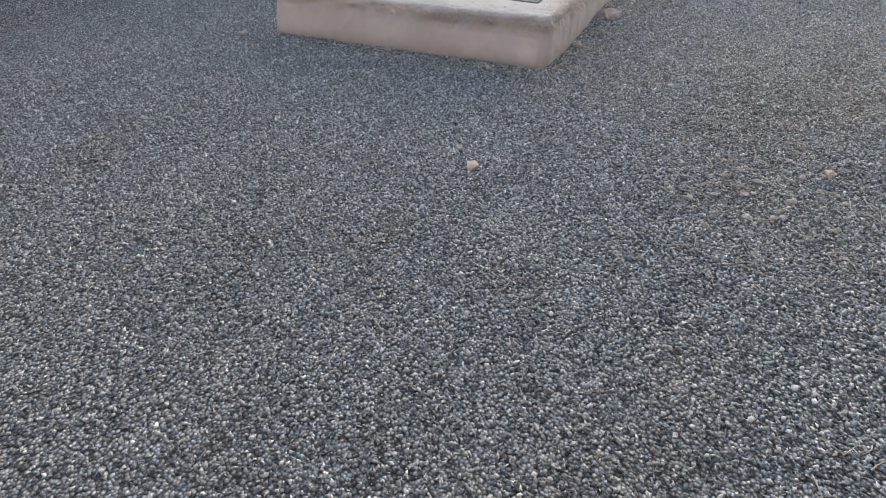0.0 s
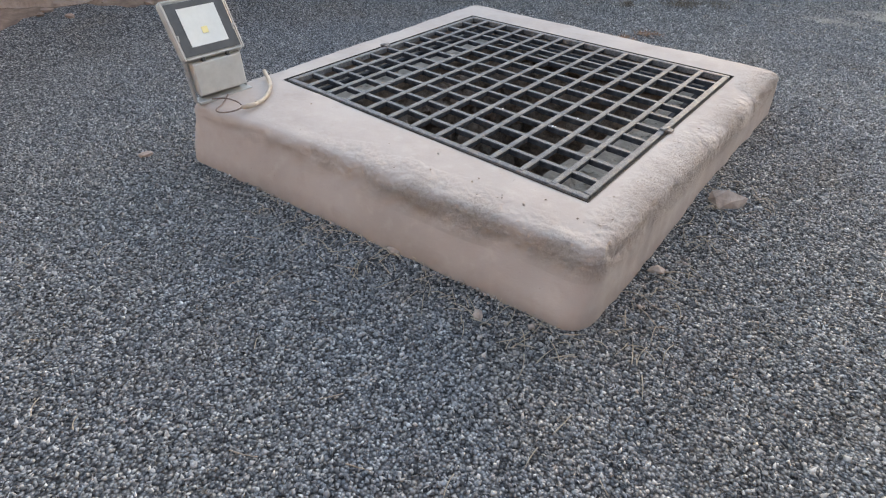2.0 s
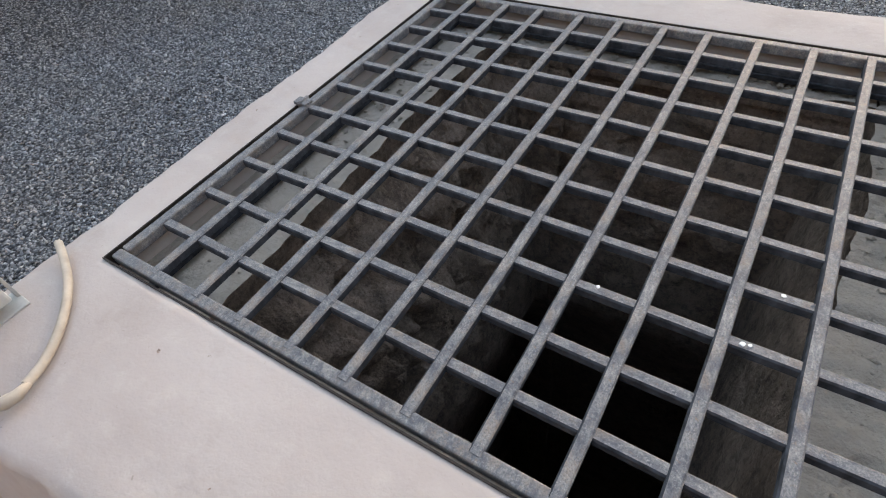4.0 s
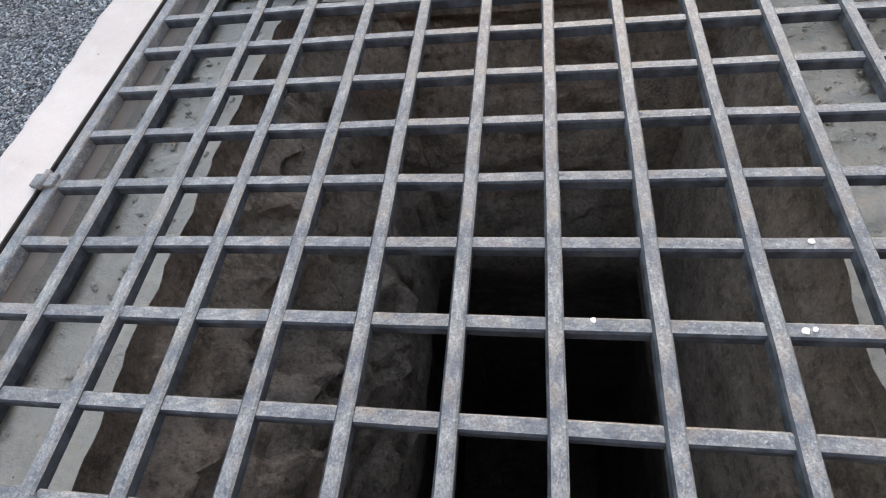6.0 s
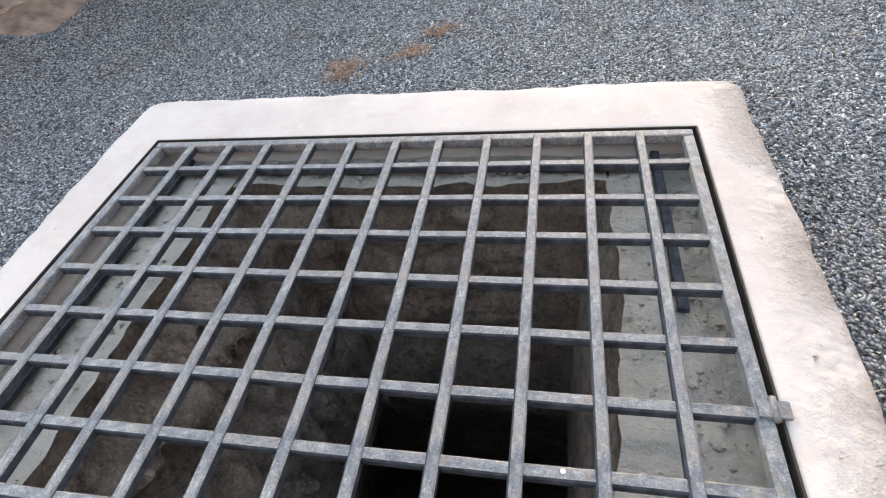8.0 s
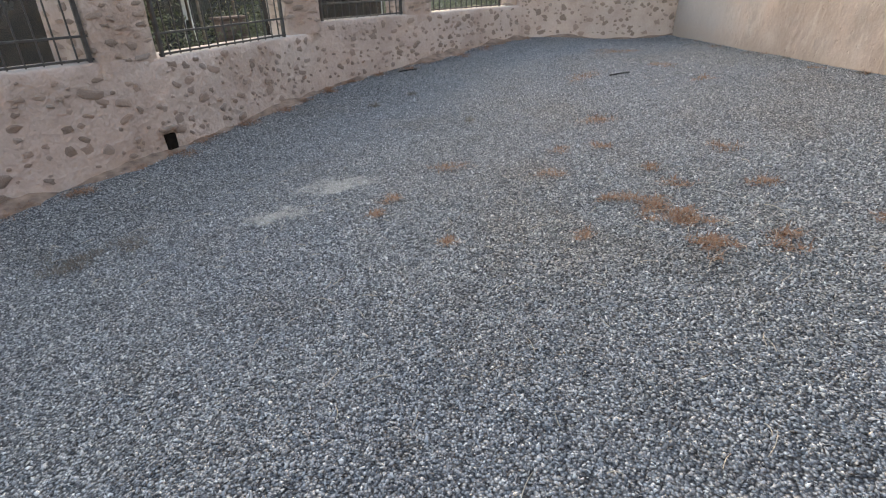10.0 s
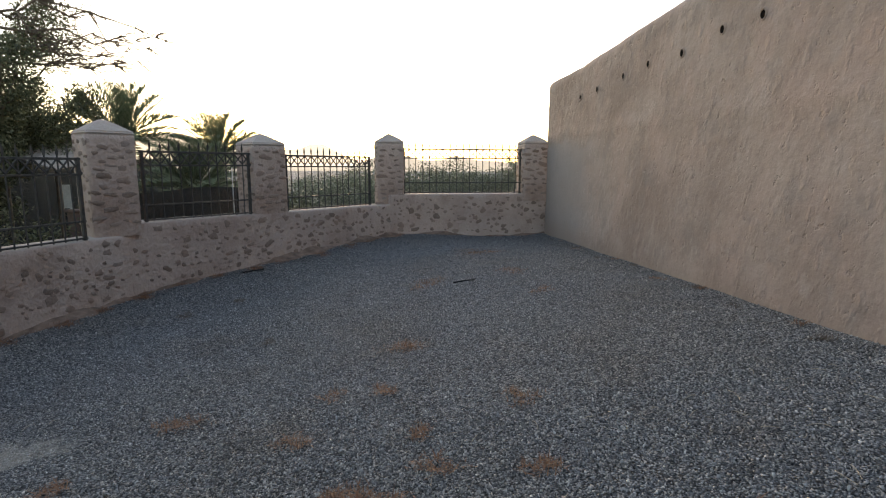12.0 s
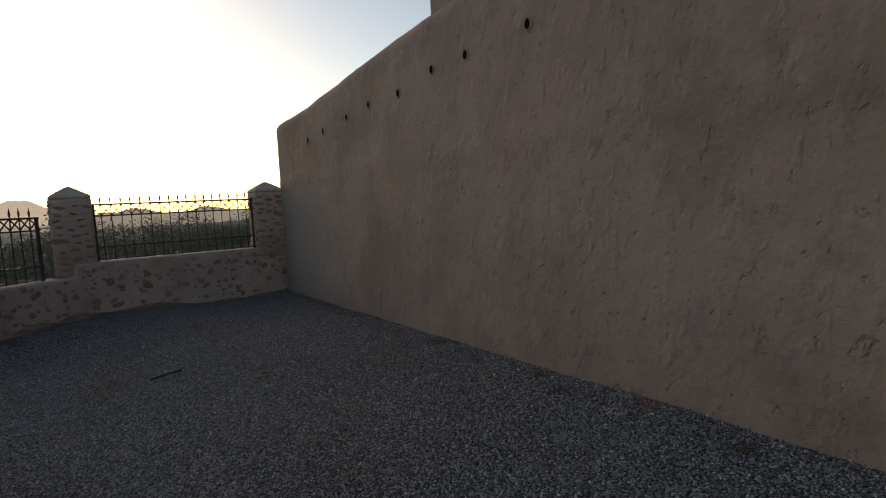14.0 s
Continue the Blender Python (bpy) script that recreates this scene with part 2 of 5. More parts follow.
def worn_steel(name="worn_galvanised_steel", rust=0.3, along=(1, 1, 1)):
    """Old grey steel, streaked along its run, with blue-dark wear and rust specks."""
    k = Mat(name, 0.6, 0.0)
    big = k.noise(48.0, 9.0, 0.8, along)
    c = k.ramp(big, [(0.38, (0.045, 0.052, 0.064)), (0.47, (0.110, 0.117, 0.130)), (0.55, (0.195, 0.194, 0.192)), (0.68, (0.35, 0.338, 0.320))])
    c = k.mix(k.step(k.noise(90.0, 6.0, 0.75, along), 0.44, 0.70, 0.0, 0.6), c, (0.085, 0.088, 0.097))
    c = k.mix(k.step(k.noise(210.0, 5.0, 0.8), 0.54, 0.68, 0.0, 0.6), c, (0.42, 0.41, 0.395))
    c = k.mix(k.step(k.noise(30.0, 8.0, 0.75, along), 0.50, 0.66, 0.0, 0.6), c, (0.20, 0.150, 0.115))
    c = k.mix(k.step(k.noise(140.0, 5.0, 0.7), 0.60, 0.68, 0.0, 0.5), c, (0.26, 0.16, 0.095))
    c = k.mix(k.step(k.noise(6.5, 9.0, 0.75), 0.56, 0.68, 0.0, rust), c, (0.21, 0.13, 0.09))
    c = k.mix(k.step(k.noise(9.0, 7.0, 0.7), 0.50, 0.66, 0.0, 0.45), c, (0.075, 0.082, 0.098))
    c = k.mix(k.step(k.noise(320.0, 4.0, 0.8), 0.48, 0.60, 0.0, 0.6), c, (0.055, 0.060, 0.072))
    k.colour(c)
    k.rough(k.step(big, 0.3, 0.7, 0.42, 0.74))
    k.bsdf.inputs["Specular IOR Level"].default_value = 0.35
    k.bump(k.noise(60.0, 5.0, 0.6, along), 0.5, 0.002)
    k.bump(k.noise(220.0, 5.0), 0.5, 0.0012)
    return k.m


def plain(name, c, rough=0.6, metal=0.0, var=0.18, scale=20.0, relief=0.0008):
    k = Mat(name, rough, metal)
    dark = tuple(v * (1 - var) for v in c)
    light = tuple(min(1.0, v * (1 + var)) for v in c)
    k.colour(k.ramp(k.noise(scale, 6.0), [(0.3, dark), (0.7, light)]))
    if relief:
        k.bump(k.noise(scale * 6, 4.0), 0.5, relief)
    return k.m


def rubble_stone():
    k = Mat("brown_field_stone", 0.88)
    c = k.ramp(k.random(), [(0.0, (0.165, 0.120, 0.100)), (0.35, (0.22, 0.164, 0.137)), (0.6, (0.275, 0.205, 0.172)), (0.85, (0.31, 0.225, 0.186)), (1.0, (0.27, 0.226, 0.204))])
    c = k.mix(k.step(k.noise(30.0, 6.0), 0.4, 0.7, 0.0, 0.5), c, k.mix(1.0, c, (0.72, 0.66, 0.64), "MULTIPLY"))
    c = k.mix(k.step(k.noise(12.0, 6.0), 0.42, 0.64, 0.0, 0.7), c, (0.37, 0.288, 0.25))
    k.colour(c)
    k.bump(k.noise(45.0, 7.0, 0.65), 0.9, 0.008)
    return k.m


def pit_earth():
    k = Mat("rough_earth_and_rock", 0.95)
    c = k.ramp(k.noise(5.0, 9.0, 0.68), [(0.30, (0.10, 0.074, 0.060)), (0.45, (0.20, 0.150, 0.121)), (0.58, (0.285, 0.220, 0.183)), (0.74, (0.38, 0.31, 0.262))])
    c = k.mix(k.step(k.noise(3.0, 6.0, 0.6, (2.5, 2.5, 0.5)), 0.54, 0.68, 0.0, 0.45), c, (0.169, 0.140, 0.121))
    c = k.mix(k.step(k.noise(9.0, 7.0, 0.7, (2.0, 2.0, 0.35)), 0.56, 0.68, 0.0, 0.6), c, (0.055, 0.041, 0.033))
    c = k.mix(k.step(k.noise(27.0, 8.0, 0.75), 0.48, 0.62, 0.0, 0.6), c, (0.055, 0.040, 0.032))
    c = k.mix(k.step(k.noise(19.0, 8.0, 0.75), 0.54, 0.66, 0.0, 0.6), c, (0.36, 0.280, 0.230))
    c = k.mix(k.step(k.noise(75.0, 6.0, 0.7), 0.52, 0.66, 0.0, 0.5), c, (0.38, 0.305, 0.255))
    c = k.mix(k.step(k.noise(110.0, 5.0, 0.7), 0.54, 0.66, 0.0, 0.55), c, (0.05, 0.037, 0.030))
    k.colour(c)
    k.bump(k.noise(12.0, 9.0, 0.7), 1.0, 0.06)
    k.bump(k.noise(34.0, 9.0, 0.75), 0.9, 0.016)
    k.bump(k.noise(80.0, 5.0), 0.8, 0.006)
    return k.m


def leaf(name, a, b):
    k = Mat(name, 0.6)
    k.colour(k.ramp(k.random(True), [(0.0, a), (1.0, b)]))
    return k.m


M_GROUND, M_STONE = gravel_ground(), gravel_stone()
M_CURB = concrete_curb()
M_LEDGE = render_coat("dusty_grey_concrete", (0.315, 0.285, 0.252), (0.215, 0.185, 0.157), (0.37, 0.342, 0.308), 0.014, False)
M_LEDGE2 = render_coat("crumbling_brown_concrete", (0.295, 0.264, 0.232), (0.20, 0.172, 0.148), (0.36, 0.33, 0.295), 0.02, False)
M_PLASTER = earth_plaster()
M_SOIL = plain("drifted_brown_soil", (0.205, 0.142, 0.112), 0.95, var=0.5, scale=9.0, relief=0.012)
M_MORTAR = render_coat("pinkish_lime_mortar", (0.465, 0.365, 0.322), (0.325, 0.232, 0.193), (0.53, 0.435, 0.392), 0.030, False)
M_CAP = render_coat("pale_cement_cap", (0.43, 0.362, 0.322), (0.33, 0.268, 0.235), (0.50, 0.44, 0.40), 0.010, False)
M_STEEL, M_FRAME = worn_steel("worn_galvanised_steel", 0.3, (1, 0.55, 1)), worn_steel("rusty_angle_iron", 0.75)
M_STEEL_X = worn_steel("worn_galvanised_cross_steel", 0.35, (0.55, 1, 1))
M_IRON = plain("dark_painted_iron", (0.055, 0.052, 0.052), 0.55, 0.3, 0.4, 30.0)
M_BLUE_BLACK = plain("blue_black_bar_steel", (0.034, 0.039, 0.048), 0.75, 0.0, 0.6, 40.0)
M_BLUE_BLACK.node_tree.nodes["Principled BSDF"].inputs["Specular IOR Level"].default_value = 0.1
M_SEAT = plain("angle_iron_gap_shade", (0.022, 0.018, 0.016), 0.8, 0.0, 0.6, 30.0)
M_RUBBLE, M_PIT = rubble_stone(), pit_earth()
M_BARK = plain("grey_brown_bark", (0.12, 0.09, 0.07), 0.9, var=0.45, scale=14.0, relief=0.01)
M_LEAF = leaf("fine_green_leaf", (0.060, 0.066, 0.035), (0.125, 0.125, 0.065))
M_PALM = leaf("palm_leaflet", (0.085, 0.105, 0.06), (0.19, 0.21, 0.13))
M_BUSH = leaf("scrub_leaf", (0.090, 0.100, 0.065), (0.19, 0.20, 0.135))
M_WEED = leaf("dry_orange_weed", (0.16, 0.075, 0.045), (0.30, 0.165, 0.10))
M_DEAD = leaf("dark_dead_weed", (0.07, 0.055, 0.045), (0.14, 0.11, 0.085))
M_ALU = plain("weathered_grey_aluminium", (0.42, 0.42, 0.41), 0.5, 0.4, 0.15)
M_DARKGREY = plain("dark_grey_lamp_border", (0.085, 0.09, 0.095), 0.4, 0.1, 0.15)
M_REFLECT = plain("white_lamp_reflector", (0.66, 0.68, 0.66), 0.35, 0.1, 0.05)
M_LED = plain("yellow_led_chip", (0.74, 0.66, 0.34), 0.4, 0.0, 0.05)
M_BOX = plain("pale_grey_driver_box", (0.50, 0.50, 0.48), 0.55, 0.1, 0.1)
M_CABLE = plain("dirty_beige_cable", (0.40, 0.34, 0.28), 0.6, 0.0, 0.2)
M_WHITE = plain("chalky_white_paint", (0.60, 0.59, 0.56), 0.7)
M_BLACK = plain("black_plastic", (0.018, 0.018, 0.02), 0.5)
# Near-black colour that stands for the shade inside holes.
M_HOLE = plain("hole_shade_black", (0.012, 0.010, 0.009), 1.0, 0.0, 0.3, 20.0, 0)
M_HOLE.node_tree.nodes["Principled BSDF"].inputs["Specular IOR Level"].default_value = 0.0
M_POT = plain("faded_terracotta", (0.105, 0.070, 0.060), 0.9)


def net():
    """Dark woven shade net, a little see-through."""
    k = Mat("dark_shade_net", 0.95)
    k.colour(k.ramp(k.noise(5.0, 6.0), [(0.3, (0.036, 0.034, 0.032)), (0.7, (0.072, 0.067, 0.062))]))
    see = k.n.new("ShaderNodeBsdfTransparent")
    mx = k.n.new("ShaderNodeMixShader")
    mx.inputs[0].default_value = 0.18
    out = next(n for n in k.n if n.type == "OUTPUT_MATERIAL")
    k.l.new(k.bsdf.outputs[0], mx.inputs[1])
    k.l.new(see.outputs[0], mx.inputs[2])
    k.l.new(mx.outputs[0], out.inputs["Surface"])
    return k.m


M_SCREEN = net()

# ---- mesh kit ----
TILT = 6.0
TA = math.tan(radians(TILT))
SITE = pose(0, 0, 0, 0, -TILT, 0)   # the yard slopes up towards the tall wall


def mesh(name, verts, faces, material, smooth=False):
    me = bpy.data.meshes.new(name)
    me.from_pydata([tuple(v) for v in verts], [], faces)
    me.materials.append(material)
    if smooth:
        me.polygons.foreach_set("use_smooth", [True] * len(me.polygons))
    me.update()
    return me


def fast_mesh(name, verts, tris, material):
    """A mesh of triangles from arrays."""
    me = bpy.data.meshes.new(name)
    me.vertices.add(len(verts))
    me.vertices.foreach_set("co", np.asarray(verts, np.float32).ravel())
    n = len(tris)
    me.loops.add(3 * n)
    me.loops.foreach_set("vertex_index", np.asarray(tris, np.int32).ravel())
    me.polygons.add(n)
    me.polygons.foreach_set("loop_start", np.arange(0, 3 * n, 3, dtype=np.int32))
    me.materials.append(material)
    me.update()
    me.validate()
    return me


def part(name, data, parent=None, label="", m=None, material=None):
    """One mesh object under a thing or a part. data: a bmesh or a mesh."""
    if isinstance(data, bmesh.types.BMesh):
        me = bpy.data.meshes.new(name)
        data.to_mesh(me)
        data.free()
        me.materials.append(material)
        data = me
    ob = new(name, data)
    if parent is not None:
        ob.parent = parent
    if m is not None:
        ob.matrix_basis = m
    if label:
        tagged(ob, label)
    return ob


def thing(name, m=None, label="", category="", group="", kind=""):
    ob = new(name)
    ob.empty_display_size = 0.1
    if m is not None:
        ob.matrix_basis = m
    return tagged(ob, label, category, group, kind)


def box(bm, x0, y0, z0, x1, y1, z1, bevel=0.0, m=None):
    r = bmesh.ops.create_cube(bm, size=1.0)
    vs = r["verts"]
    for v in vs:
        v.co = Vector((x0 + (v.co.x + 0.5) * (x1 - x0), y0 + (v.co.y + 0.5) * (y1 - y0), z0 + (v.co.z + 0.5) * (z1 - z0)))
    if m is not None:
        bmesh.ops.transform(bm, matrix=m, verts=vs)
    if bevel:
        es = list({e for v in vs for e in v.link_edges})
        bmesh.ops.bevel(bm, geom=es, offset=bevel, segments=2, affect="EDGES", profile=0.5)
    return bm


def boxed(*a, **k):
    return box(bmesh.new(), *a, **k)


def tube(points, radii, sides=8, name="tube", material=None):
    """A round bar along points, with a radius at each."""
    verts, faces = [], []
    pts = [Vector(p) for p in points]
    for i, p in enumerate(pts):
        d = (pts[min(i + 1, len(pts) - 1)] - pts[max(i - 1, 0)]).normalized()
        u = d.cross(Vector((0, 0, 1)) if abs(d.z) < 0.9 else Vector((1, 0, 0))).normalized()
        w = d.cross(u)
        for s in range(sides):
            a = 2 * math.pi * s / sides
            verts.append(p + radii[i] * (math.cos(a) * u + math.sin(a) * w))
    for i in range(len(pts) - 1):
        for s in range(sides):
            t = (s + 1) % sides
            faces.append((i * sides + s, i * sides + t, (i + 1) * sides + t, (i + 1) * sides + s))
    faces.append(tuple(range(sides))[::-1])
    faces.append(tuple((len(pts) - 1) * sides + s for s in range(sides)))
    return mesh(name, verts, faces, material, True)


def fbm(x, y, z=0.0, scale=1.0, octaves=4):
    return noise.fractal(Vector((x * scale, y * scale, z * scale)), 0.9, 2.1, octaves)


def smooth(a, b, v):
    t = min(1.0, max(0.0, (v - a) / (b - a)))
    return t * t * (3 - 2 * t)


# ---- plan of the stone wall: inner face at the top, from the back round to the tall wall ----
BAYS = [((-2.45, 4.45), (-1.43, 5.53), 0.84), ((-1.16, 6.06), (-0.39, 7.58), 0.80), ((-0.07, 8.18), (0.92, 9.08), 0.91), ((1.37, 9.42), (2.60, 10.45), 0.91), ((3.06, 10.72), (5.16, 10.72), 1.07)]
LEFT = [(-6.2, -7.0), (-5.6, -4.0), (-5.0, -1.2), (-4.7, 0.4), (-4.35, 2.0), (-3.8, 3.4), (-3.2, 4.02)]
LINE = LEFT + [p for b in BAYS for p in b[:2]] + [(5.6, 10.72)]


def to_wall(x, y):
    """Distance to the inner face of the stone wall."""
    best = 99.0
    for (ax, ay), (bx, by) in zip(LINE, LINE[1:]):
        dx, dy = bx - ax, by - ay
        t = min(1.0, max(0.0, ((x - ax) * dx + (y - ay) * dy) / (dx * dx + dy * dy)))
        best = min(best, math.hypot(x - ax - t * dx, y - ay - t * dy))
    return best


def ground_z(x, y):
    far = 1.0 - smooth(14.0, 40.0, math.hypot(x, y - 4))
    z = TA * max(-7.0, min(6.5, x)) * far - 0.6 * (1 - far)
    if -7 < x < 6.5 and -8 < y < 12:
        z += 0.14 * (1 - smooth(0.0, 1.3, to_wall(x, y))) * (1 - smooth(2.0, 4.5, x))
        z -= 0.20 * min(1.0, max(0.0, (y - 4.5) / 6.1)) * smooth(3.2, 5.4, x)
        z += 0.065 * smooth(0.0, 0.9, y) * (1 - smooth(1.9, 2.8, y)) * smooth(-0.1, 0.15, x) * (1 - smooth(0.25, 0.9, x))   # gravel heaped against the curb
        near = smooth(0.1, 0.6, max(-2.0 - x, x - 0.35, -0.6 - y, y - 1.95, 0.0))
        z += near * 0.012 * fbm(x, y, 3.0, 1.3, 3)
    return z

# ---- ground ----
def build_ground():
    def lines(a, b, step):
        mid = list(np.arange(a, b + 1e-6, step))
        out, s, v = [], step, b
        while v < 3000:
            s *= 1.35
            v += s
            out.append(v)
        low, s, v = [], step, a
        while v > -3000:
            s *= 1.35
            v -= s
            low.append(v)
        return low[::-1] + mid + out
    xs, ys = lines(-7.2, 7.2, 0.12), lines(-7.2, 12.0, 0.12)
    verts = [(x, y, ground_z(x, y)) for y in ys for x in xs]
    n, faces = len(xs), []
    for j in range(len(ys) - 1):
        for i in range(n - 1):
            cx, cy = (xs[i] + xs[i + 1]) / 2, (ys[j] + ys[j + 1]) / 2
            if -1.64 < cx < -0.06 and -0.14 < cy < 1.60:
                continue
            faces.append((j * n + i, j * n + i + 1, (j + 1) * n + i + 1, (j + 1) * n + i))
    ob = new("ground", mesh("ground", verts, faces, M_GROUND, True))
    tagged(ob, "bluish grey crushed gravel yard sloping gently", "ground", kind="structure")


build_ground()


# ---- tall earth-plastered wall ----
def plaster_top(y):
    return 3.28 - 0.35 * smooth(5.6, 10.6, y) + 0.012 * fbm(y, 1.0, 0, 2.2, 3)


def plaster_x(y, z):
    base = 5.15 + 0.36 * min(1.0, max(0.0, (y - 4.5) / 6.1))
    top = 5.52
    h = max(0.0, (z - 0.54) / 2.6)
    return base + (top - base) * h


HOLES = [(4.35, 2.80), (5.11, 2.78), (5.80, 2.75), (6.28, 2.75), (6.84, 2.66), (7.47, 2.67), (8.02, 2.63), (8.72, 2.57), (9.26, 2.53)]


def relief(y, z):
    """Lumps and trowel marks of the render."""
    return 0.007 * fbm(y, z, 1.0, 0.8, 3) + 0.0012 * fbm(y, z, 5.0, 4.0, 3)


def build_plaster_wall():
    y1, rows = 10.55, 64
    ys = [-8.0 + 0.25 * i for i in range(42)] + [2.5 + 0.045 * i for i in range(179)] + [y1]
    ny = len(ys)
    verts, faces = [], []
    thick = 0.62
    for i in range(ny):
        y = ys[i]
        zb, zt = 0.05, plaster_top(y)
        for j in range(rows):
            z = zb + (zt - zb) * j / (rows - 1)
            bumps = relief(y, z)
            band = 0.008 * smooth(0.10, 0.0, abs(z - 2.02 - 0.06 * fbm(y, 0, 2, 0.9, 2)))   # lift line of the render
            rnd = 0.05 * smooth(0.10, 0.0, zt - z) ** 2
            verts.append((plaster_x(y, z) + bumps - band + rnd, y + (0.03 * fbm(z, 2.0, 0, 1.5, 2) if i == ny - 1 else 0), z))
        verts.append((plaster_x(y, zt) + thick * 0.6, y, zt - 0.01))
        verts.append((plaster_x(y, zt) + thick, y, zt - 0.05))
        verts.append((plaster_x(y, 0) + thick + 0.3, y, zb))
    w = rows + 3
    for i in range(ny - 1):
        for j in range(w - 1):
            a = i * w + j
            faces.append((a, a + 1, a + w + 1, a + w))
    faces.append(tuple(range(w))[::-1])
    faces.append(tuple((ny - 1) * w + j for j in range(w)))
    ob = new("wall_east", mesh("wall_east", verts, faces, M_PLASTER, True))
    tagged(ob, "tall wall coated in rough brown earth plaster", "wall", kind="structure")
    me = ob.data
    me.polygons[len(me.polygons) - 1].use_smooth = False
    # putlog holes: a flat near-black disc for the socket's shade, in a worn lip
    for y, z in HOLES:
        x = plaster_x(y, z) + relief(y, z)
        verts, faces, n = [], [], 12
        rng = random.Random(int(y * 100))
        for ring, (r, d) in enumerate(((1.55, 0.006), (1.2, -0.014), (0.98, -0.012), (0.85, 0.02))):
            for s in range(n):
                a = 2 * math.pi * s / n
                q = r * (1 + 0.12 * rng.uniform(-1, 1))
                verts.append((d, 0.028 * q * math.cos(a), 0.038 * q * math.sin(a)))
        for ring in range(3):
            for s in range(n):
                t = (s + 1) % n
                faces.append((ring * n + s, ring * n + t, (ring + 1) * n + t, (ring + 1) * n + s))
        rim = part("hole_lip", mesh("hole_lip", verts, faces, M_PLASTER, True), ob, "worn lip of a scaffold hole", pose(x, y, z))
        verts = [(0.0, 0.026 * math.cos(2 * math.pi * s / n), 0.035 * math.sin(2 * math.pi * s / n)) for s in range(n)]
        part("hole", mesh("hole", verts, [tuple(range(n))], M_HOLE), rim, "dark round scaffold hole", pose(-0.011, 0, 0))
    return ob


build_plaster_wall()

# ---- taller building behind that wall ----
tower = thing("building", pose(0, 0, 0), "plain taller earth-coloured building behind the wall", "building")
part("wall", boxed(6.75, -8.0, 0.0, 12.0, 8.1, 7.0, 0.06), tower, material=M_PLASTER)
part("roof", boxed(6.65, -8.1, 7.004, 12.1, 8.2, 7.2, 0.03), tower, material=M_CAP)

# ---- unseen house front, added behind to keep low sky light off the yard ----
house = thing("house", pose(0, 0, 0), "unseen plain plastered house front, added to block low sky light", "house")
part("wall", boxed(-9.0, -9.5, -1.0, 5.05, -7.6, 6.0, 0.05), house, material=M_PLASTER)
part("roof", boxed(-9.1, -9.6, 6.004, 5.15, -7.5, 6.2, 0.03), house, material=M_CAP)

# ---- embedded stones ----
def stone_mesh(seed):
    rng = random.Random(seed)
    n = 9
    verts, faces = [], []
    outline = [1 + rng.uniform(-0.42, 0.30) for _ in range(n)]
    for r, h in ((1.06, -0.35), (0.92, 0.45), (0.55, 0.85)):
        for s in range(n):
            a = 2 * math.pi * s / n
            q = r * outline[s]
            verts.append((q * math.cos(a), h + rng.uniform(-0.12, 0.12), q * math.sin(a)))
    verts.append((0, 0.95, 0))
    for ring in range(2):
        for s in range(n):
            t = (s + 1) % n
            faces.append((ring * n + s, ring * n + t, (ring + 1) * n + t, (ring + 1) * n + s))
    for s in range(n):
        faces.append((2 * n + s, 2 * n + (s + 1) % n, 3 * n))
    return mesh("stone", verts, faces, M_RUBBLE)


STONES = [stone_mesh(s) for s in range(14)]


def stud_face(parent, place, length, z0, z1, count, rng, size=(0.016, 0.056), flat=0.6, inset=0.05, spin=28):
    """Stones set in a face. place(u, v): a matrix whose y points out of the face."""
    done, tries = [], 0
    while len(done) < count and tries < count * 40:
        tries += 1
        r = size[0] + (size[1] - size[0]) * rng.random() ** 1.6
        u, v = rng.uniform(inset, length - inset), rng.uniform(z0 + 0.04, z1 - 0.04)
        if any(math.hypot((u - a) * 0.8, (v - b) * 1.25) < (r + q) * 1.05 for a, b, q in done):
            continue
        done.append((u, v, r))
        tall = rng.uniform(0.45, 0.85) * (flat / 0.6)
        m = place(u, v) @ pose(0, 0, 0, 0, rng.uniform(-spin, spin), 0) @ Matrix.Diagonal((r * rng.uniform(1.0, 1.45), rng.uniform(0.007, 0.014), r * tall * 1.2, 1))
        part("stone", rng.choice(STONES), parent, "", m)


# ---- low rubble wall ----
def smooth_line(pts, rounds=3):
    for _ in range(rounds):
        out = [pts[0]]
        for (ax, ay), (bx, by) in zip(pts, pts[1:]):
            out += [(ax * 0.8 + bx * 0.2, ay * 0.8 + by * 0.2), (ax * 0.2 + bx * 0.8, ay * 0.2 + by * 0.8)]
        pts = out + [pts[-1]]
    return pts


def resample(pts, step):
    out, left = [pts[0]], step
    for (ax, ay), (bx, by) in zip(pts, pts[1:]):
        ln = math.hypot(bx - ax, by - ay)
        s = left
        while s <= ln:
            out.append((ax + (bx - ax) * s / ln, ay + (by - ay) * s / ln))
            s += step
        left = s - ln
    return out


